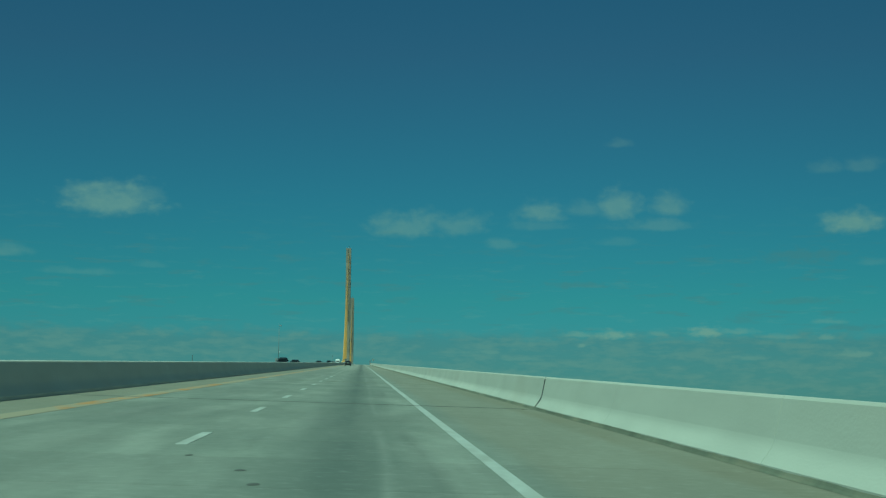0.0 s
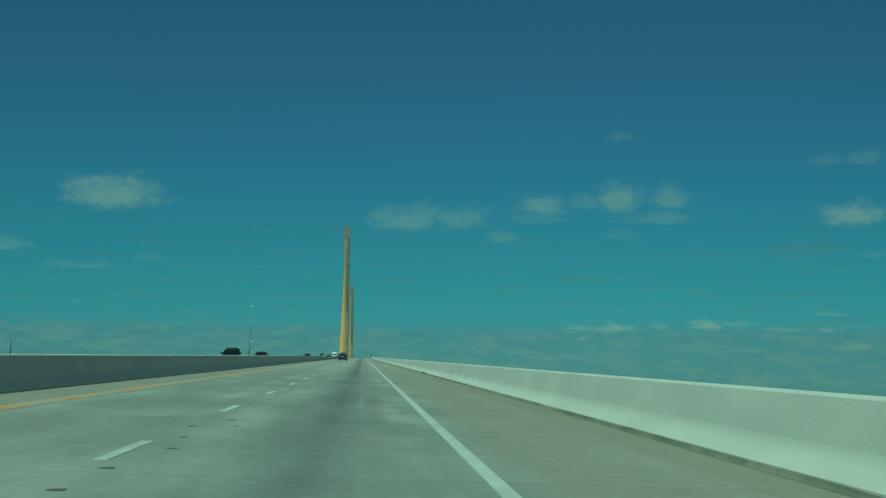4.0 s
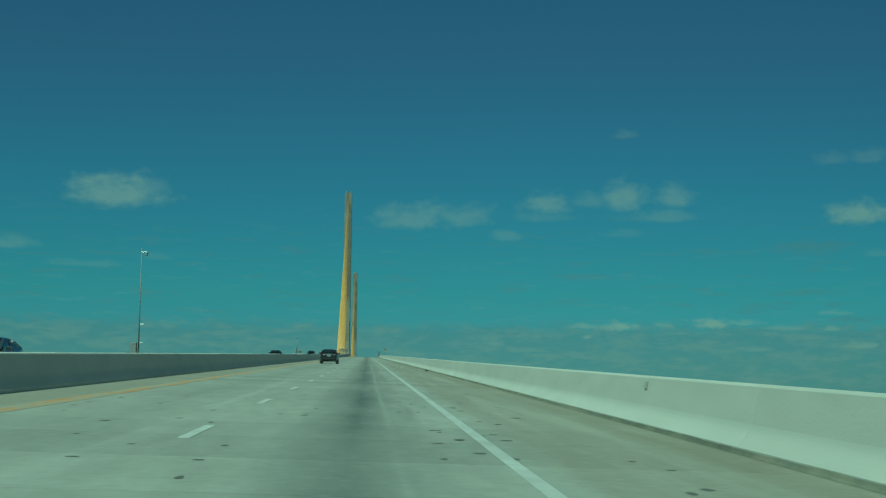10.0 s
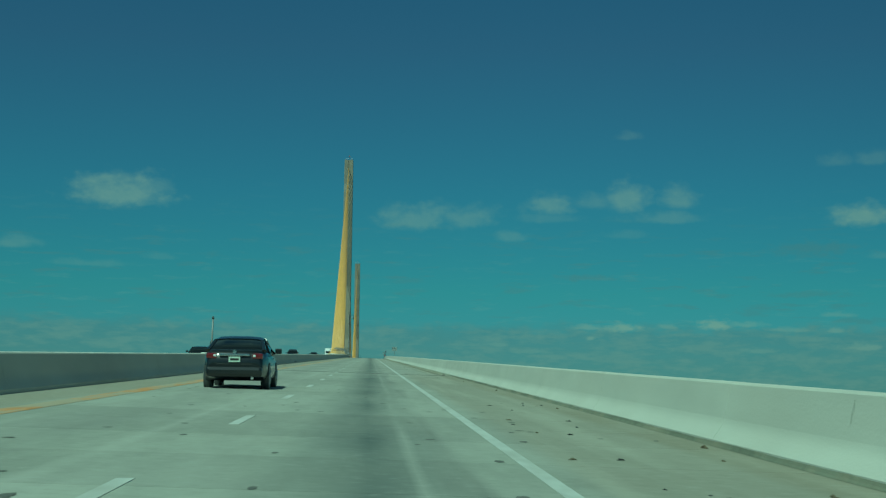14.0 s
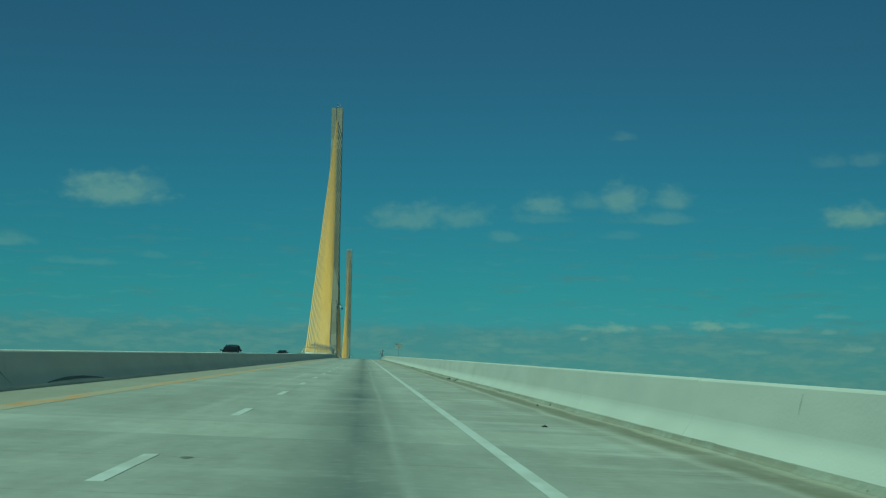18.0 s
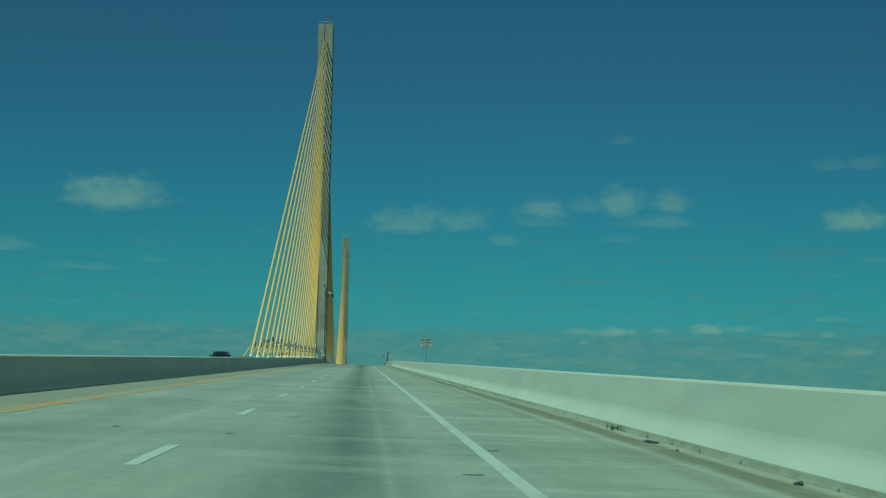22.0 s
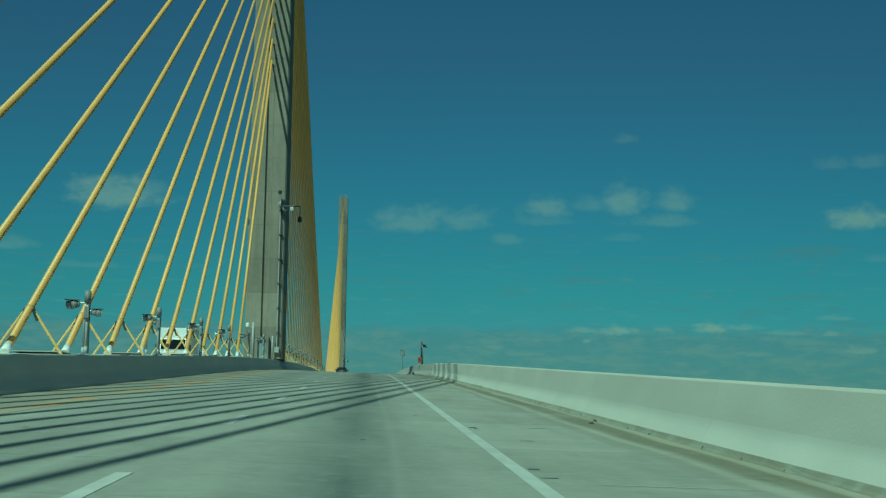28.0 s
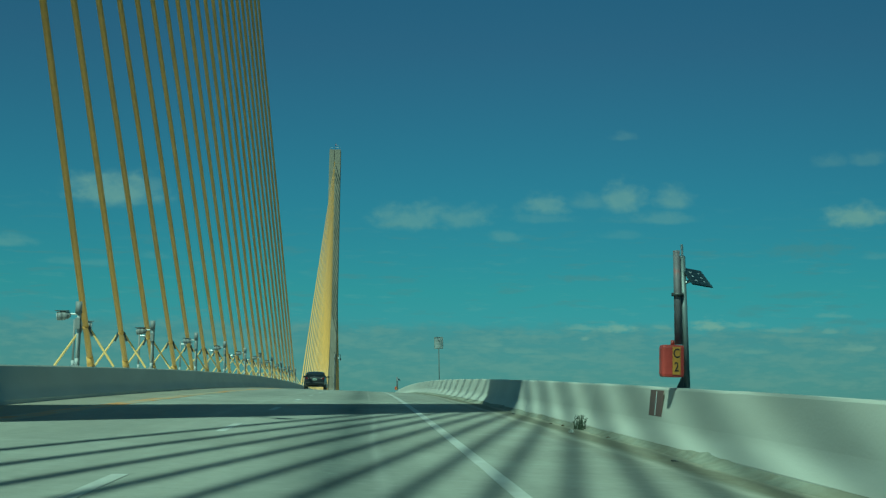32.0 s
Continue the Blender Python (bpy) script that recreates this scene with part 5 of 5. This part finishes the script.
rag(5.09, -385.2, (0.045, 0.07, 0.025), BLACK, "small black rubber scrap on the shoulder")
rng = random.Random(5)
for i in range(24):
    rag(rng.uniform(4.2, 6.5), rng.uniform(-517, -480), (rng.uniform(0.015, 0.045), rng.uniform(0.02, 0.06), rng.uniform(0.006, 0.02)), rng.choice((SILT, DARK_STEEL, BLACK)), "small dark scrap scattered on the shoulder")
for i in range(26):
    y = rng.uniform(-880, 40)
    rag(rng.uniform(6.2, 6.6), y, (rng.uniform(0.02, 0.045), rng.uniform(0.04, 0.10), rng.uniform(0.015, 0.04)), rng.choice((SILT, SILT, DARK_STEEL)), "small dark scrap lying in the gutter")

# ---- markings ----
dashes = thing("lane_marking", Matrix.Identity(4), "broken white lane line", "road marking", kind="structure")
dash_me = mesh_of("dash", box(bmesh.new(), -0.075, 0.075, 0, 3.05, -0.01, 0.004), WHITE_LINE)
k0 = math.floor((Y0 - 4.77) / 12.19) + 1
DASH_AT, DASH_DX = (-690, -600, -550, -440, -400, -370, -310, -230, -200, -60), (-0.04, -0.05, 0.03, 0.08, 0.0, 0.02, 0.05, 0.07, 0.03, 0.06)
DASH_Y, DASH_DY = (-720, -640, -590, -530, -445, -400, -290, -255, -205, -120, -50, -10), (0.5, 1.1, 0.8, 0.4, 0.5, 0.05, 0.1, -0.35, -0.35, 0.8, 0.6, 1.0)   # the line was set out unevenly
for k in range(k0, k0 + 130):
    y = 4.77 + 12.19 * k
    y += float(np.interp(y, DASH_Y, DASH_DY))
    if -766 < y < 600:
        piece("dash", dash_me, dashes, at(y, float(np.interp(y, DASH_AT, DASH_DX))))
# an older run of dashes on the approach, where it meets the newer one the two touch
for k in range(1, 15):
    piece("dash", dash_me, dashes, at(-777.9 - 11.85 * k))
piece("dash", mesh_of("dash", box(bmesh.new(), -0.075, 0.075, 0, 6.4, -0.01, 0.004), WHITE_LINE), dashes, at(-777.9))


def line(name, x, w, mat, label):
    out = [(x - w / 2, fall(x) - 0.01 - CROSSFALL * w / 2), (x - w / 2, fall(x) + 0.005 - CROSSFALL * w / 2), (x + w / 2, fall(x) + 0.005 + CROSSFALL * w / 2), (x + w / 2, fall(x) - 0.01 + CROSSFALL * w / 2)]
    tagged(new(name, sweep(name, out, Y0 + 1, 600, 3.66, mat)), label, "road marking", kind="structure")


line("edge_line", 3.66, 0.16, WHITE_LINE, "worn solid white edge line along the shoulder")
line("median_line", -3.66, 0.46, YELLOW_LINE, "patchy faded yellow line along the median")

# round and oval repair patches
spots = bmesh.new()
for i in range(520):
    y = rng.uniform(-735, -470) if i < 420 else rng.uniform(-890, -40)
    x = rng.choice((-2.9, -2.0, -1.2, -0.4, 0.5, 1.2, 2.1, 2.9, 3.3, 4.2, 5.0)) + rng.gauss(0, 0.18)
    a, b = rng.uniform(0.035, 0.075), rng.uniform(0.07, 0.17)
    m = at(y, x, 0.003)
    spots.faces.new([spots.verts.new(m @ Vector((math.cos(t * math.tau / 10) * a * rng.uniform(0.8, 1.2), math.sin(t * math.tau / 10) * b * rng.uniform(0.8, 1.2), 0))) for t in range(10)])
for i in range(85):
    y, x = rng.uniform(-440, -20), rng.uniform(-3.2, 5.6)
    a, b = rng.uniform(0.05, 0.16), rng.uniform(0.02, 0.07)
    m = at(y, x, 0.003)
    q = [(-a, -b), (-a * 0.4, -b * 1.5), (a, -b * 0.6), (a * 0.9, b), (a * 0.1, b * 0.5), (-a, b)]
    spots.faces.new([spots.verts.new(m @ Vector((u, v, 0))) for u, v in q])
tagged(new("repair_patches", mesh_of("repair_patches", spots, PATCH)), "scattered small dark repair patches in the concrete", "patches", kind="stuff")

# patches beside the edge line on the approach
spots2 = bmesh.new()
for i in range(100):
    y, x = rng.choice((-659.0, -640.0, -598.0, -545.0, -520.0)) + rng.uniform(-9, 9), rng.choice((3.2, 3.5, 3.9, 4.7)) + rng.gauss(0, 0.12)
    if i >= 70:
        y, x = -782 + 2.6 * (i - 70) + rng.uniform(-0.8, 0.8), 0.25 + rng.gauss(0, 0.15)
    a, b = rng.uniform(0.05, 0.11), rng.uniform(0.06, 0.15)
    m = at(y, x, 0.0035)
    spots2.faces.new([spots2.verts.new(m @ Vector((math.cos(t * math.tau / 9) * a * rng.uniform(0.7, 1.2), math.sin(t * math.tau / 9) * b * rng.uniform(0.7, 1.2), 0))) for t in range(9)])
tagged(new("repair_patches", mesh_of("repair_patches", spots2, PATCH)), "small dark repair patches beside the edge line", "patches", kind="stuff")

# paler concrete fillets along some slab joints of the shoulder
fillets = bmesh.new()
for y, x0, x1, w in ((-186.0, 3.85, 5.75, 0.13), (-164.8, 1.1, 3.4, 0.10), (-112.5, 4.1, 6.0, 0.05), (-125.2, 4.0, 5.8, 0.05), (-129.2, 4.2, 6.0, 0.04), (-133.3, 4.0, 5.6, 0.05),
                     (-195.9, 3.9, 5.9, 0.05), (-219.0, 4.0, 5.5, 0.05), (-283.9, 4.3, 6.0, 0.05)):
    steps = 14
    row = []
    for k in range(steps + 1):
        x = x0 + (x1 - x0) * k / steps
        a, b = (w * (0.55 + 0.9 * abs(noise.noise(Vector((x * 2.1, y, q))))) for q in (0.0, 5.0))
        taper = min(1, 0.15 + 3 * min(k, steps - k) / steps)
        row.append([fillets.verts.new(spot(x, y + q * taper, 0.0032)) for q in (-a, b)])
    for a, b in zip(row, row[1:]):
        fillets.faces.new((a[0], b[0], b[1], a[1]))
tagged(new("joint_fillets", mesh_of("joint_fillets", fillets, FILLET)), "thin pale mortar fillets along the shoulder's slab joints", "mortar", kind="stuff")


def marker_remnant(x, y, pale):
    """A worn square pad of glue left by a lost pavement marker."""
    bm = box(bmesh.new(), -0.055, 0.055, -0.07, 0.07, 0, 0.009, bevel=0.004)
    for v in bm.verts:
        v.co.x += 0.02 * noise.noise(v.co * 30 + Vector((y, 0, 0)))
        v.co.y += 0.03 * noise.noise(v.co * 25 + Vector((0, y, 0)))
    ob = new("marker_pad", mesh_of("marker_pad", bm, PLATE_GREY if pale else HEADER))
    ob.matrix_basis = at(y, x)
    tagged(ob, "worn pale glue pad of a lost pavement marker" if pale else "worn grey glue pad of a lost pavement marker", "road marker", "marker pads beside the edge line")


for y in (-283.7, -215.4, -200.2, -188.3, -174.4, -134.3, -128.5, -123.6, -114.9):
    marker_remnant(3.84, y, False)
marker_remnant(3.95, -434.8, True)

cracks = bmesh.new()
for i in range(18):
    y, z0 = rng.uniform(-880, -150), rng.uniform(0.46, 0.6)
    z1, run = z0 + rng.uniform(0.08, 0.28), rng.uniform(-0.15, 0.15)
    m, w = at(y, TOE_X), rng.uniform(0.003, 0.008)
    row = []
    for j in range(5):
        f = j / 4
        z = z0 + (z1 - z0) * f
        x = float(np.interp(z, (0.40, 0.94), (0.170, 0.262))) - 0.004
        yy = run * f + 0.03 * noise.noise(Vector((i, 3.0 * f, 0)))
        k = w * (1.1 - abs(f - 0.5))
        row.append([cracks.verts.new(m @ Vector((x, yy + q, z))) for q in (-k, k)])
    for a, b in zip(row, row[1:]):
        cracks.faces.new((a[0], a[1], b[1], b[0]))
tagged(new("parapet_cracks", mesh_of("parapet_cracks", cracks, GRIT)), "short dark cracks and chips in the parapet's face", "cracks", kind="stuff")


def silt_bank(name, x, sgn, wide, high, y0, y1, mat, label):
    """A ragged low bank of dirt against the foot of a wall."""
    verts, faces = [], []
    for i in range(int((y1 - y0) / 0.4) + 1):
        y = y0 + 0.4 * i
        a = noise.noise(Vector((y * 0.35, x, 0))) + 0.6 * noise.noise(Vector((y * 1.7, x, 4)))
        b = noise.noise(Vector((y * 0.21, x, 9))) + 0.7 * noise.noise(Vector((y * 1.3, x, 14)))
        h, w = high + 0.022 * a, wide * max(0.1, 1 + 0.8 * b)
        w *= 1 - 0.35 * max(0.0, a)
        swell = min(1, max(0, (y + 110) / 60))   # more dirt lies near the pylon
        h, w = h + 0.035 * swell * abs(b), w * (1 + 1.3 * swell)
        for u, z in ((0.05, h + 0.012), (0.002, 0.86 * h), (-0.45 * w, 0.36 * h), (-w, 0.002)):
            p = spot(x + sgn * u, y, z)
            verts.append(p[:])
        if i:
            q = 4 * i
            faces += [(q + j - 4, q + j - 3, q + j + 1, q + j) if sgn < 0 else (q + j, q + j + 1, q + j - 3, q + j - 4) for j in range(3)]
    me = bpy.data.meshes.new(name)
    me.from_pydata(verts, [], faces)
    me.materials.append(mat)
    tagged(new(name, me), label, "dirt", kind="stuff")


silt_bank("gutter_silt", TOE_X, 1, 0.045, 0.080, Y0 + 2, JOINT_Y, WET_GRIT, "thin ragged line of dark wet grit along the parapet's foot")
silt_bank("gutter_silt", TOE_X, 1, 0.08, 0.092, JOINT_Y, 150, GRIT, "ragged bank of grey-green grit along the parapet's foot")

# expansion joints across the roadway
END_Y = JOINT_Y - 38 * PANEL
for y, half, mat in ((END_Y, 0.09, HEADER), (-800.4, 0.014, GRIT), (JOINT_Y, 0.62, HEADER), (JOINT_Y, 0.10, JOINT), (178.0, 0.13, JOINT)):
    top = 0.004 if half > 0.3 else 0.008
    out = box(bmesh.new(), WALL_X + 0.01, TOE_X - 0.01, y - half, y + half, -0.02, top)
    for v in out.verts:
        v.co = spot(v.co.x, v.co.y, v.co.z)
    ob = new("expansion_joint", mesh_of("expansion_joint", out, mat))
    tagged(ob, "dark joint band across the roadway" if half > 0.3 else "thin pale sealed seam across the roadway" if half < 0.05 else "black rubber expansion joint across the roadway", "joint", kind="structure")
# dark block set just behind the face, standing in for shade in the gap
for y in (END_Y,):
    ob = new("gap_shade", mesh_of("gap_shade", extrude(bmesh.new(), [(x + 0.025, z) for x, z in zip(FACE_X, FACE_Z)] + [(0.27, 0.80), (0.44, 0.80), (0.44, -0.02), (0.025, -0.02)], "y", -0.32, 0.05), JOINT))
    ob.matrix_basis = at(y, TOE_X)
    tagged(ob, "dark block added as the shade inside the parapet's open joint", "joint", kind="structure")

# ---- pieces of walls and roadway ----
def wall_outline(h):
    return [(0, -0.05)] + list(zip(FACE_X, FACE_Z)) + [(0.262, h - 0.03), (0.285, h), (0.47, h), (0.49, h - 0.03), (0.52, -0.05)]


def wall_mesh(name, h, length, inner):
    o = [(u if inner > 0 else -u, v) for u, v in wall_outline(h)]
    bm = extrude(bmesh.new(), o, "y", 0.004, length - 0.004)
    for f in bm.faces:
        c = f.calc_center_median()
        f.smooth = len(f.verts) == 4 and 0.08 < c.z < 0.42
        if len(f.verts) > 4:
            for e in f.edges:
                e.smooth = False
    return mesh_of(name, bm, WALL)


PAR_Y, PAR_HS = (-560, -330, -140, -70), (PAR_H_APP, PAR_H, PAR_H, 0.925)
right = thing("parapet_outer", Matrix.Identity(4), "pale concrete safety parapet along the shoulder", "parapet", kind="structure")
left = thing("median_wall", Matrix.Identity(4), "concrete wall along the median, its face in shade", "wall", kind="structure")
meshes = {1: wall_mesh("barrier_panel", PAR_H, PANEL, 1), -1: wall_mesh("barrier_panel", 0.86, PANEL, -1)}
n = int((Y1 - 40 - Y0) / PANEL)
ends = [int(round((q - (JOINT_Y - math.floor((JOINT_Y - Y0) / PANEL) * PANEL)) / PANEL)) - 1 for q in (END_Y,)]
first = JOINT_Y - math.floor((JOINT_Y - Y0) / PANEL) * PANEL
for i in range(n):
    y = first + i * PANEL
    h = float(np.interp(y, PAR_Y, PAR_HS))
    piece("barrier_panel", meshes[1], right, at(y, TOE_X) @ Matrix.Diagonal((1, 0.97 if i in ends else 1, h / PAR_H, 1)))
    piece("barrier_panel", meshes[-1], left, at(y, WALL_X))
o = [(other(WALL_X) + u, fall(WALL_X) + v) for u, v in wall_outline(0.86)]
tagged(new("far_median_wall", sweep("far_median_wall", o, Y0, Y1, 7.3, WALL)), "concrete median wall of the opposite roadway", "wall", kind="structure")
o = [(other(TOE_X) - u, fall(TOE_X) + v) for u, v in wall_outline(0.94)]
tagged(new("far_parapet", sweep("far_parapet", o, Y0, Y1, 7.3, WALL)), "concrete parapet of the opposite roadway", "parapet", kind="structure")

road = thing("roadway", Matrix.Identity(4), "worn grey concrete roadway cast in segments", "road", kind="structure")
SEG = 3.6585
slab_out = [(WALL_X, fall(WALL_X) - 0.25), (WALL_X, fall(WALL_X)), (TOE_X, fall(TOE_X)), (TOE_X, fall(TOE_X) - 0.25)]
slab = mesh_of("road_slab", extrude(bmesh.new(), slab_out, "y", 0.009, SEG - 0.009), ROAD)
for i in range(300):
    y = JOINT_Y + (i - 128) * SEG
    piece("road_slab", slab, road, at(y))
yb = JOINT_Y - 128 * SEG
bm_a = sweep("road_rest", slab_out, Y0, yb, 3.66, ROAD)
bm_b = sweep("road_rest", slab_out, JOINT_Y + 172 * SEG, Y1, 3.66, ROAD)
for me in (bm_a, bm_b):
    ob = piece("road_rest", me, road, Matrix.Identity(4))
    ob["kind"] = "stuff"
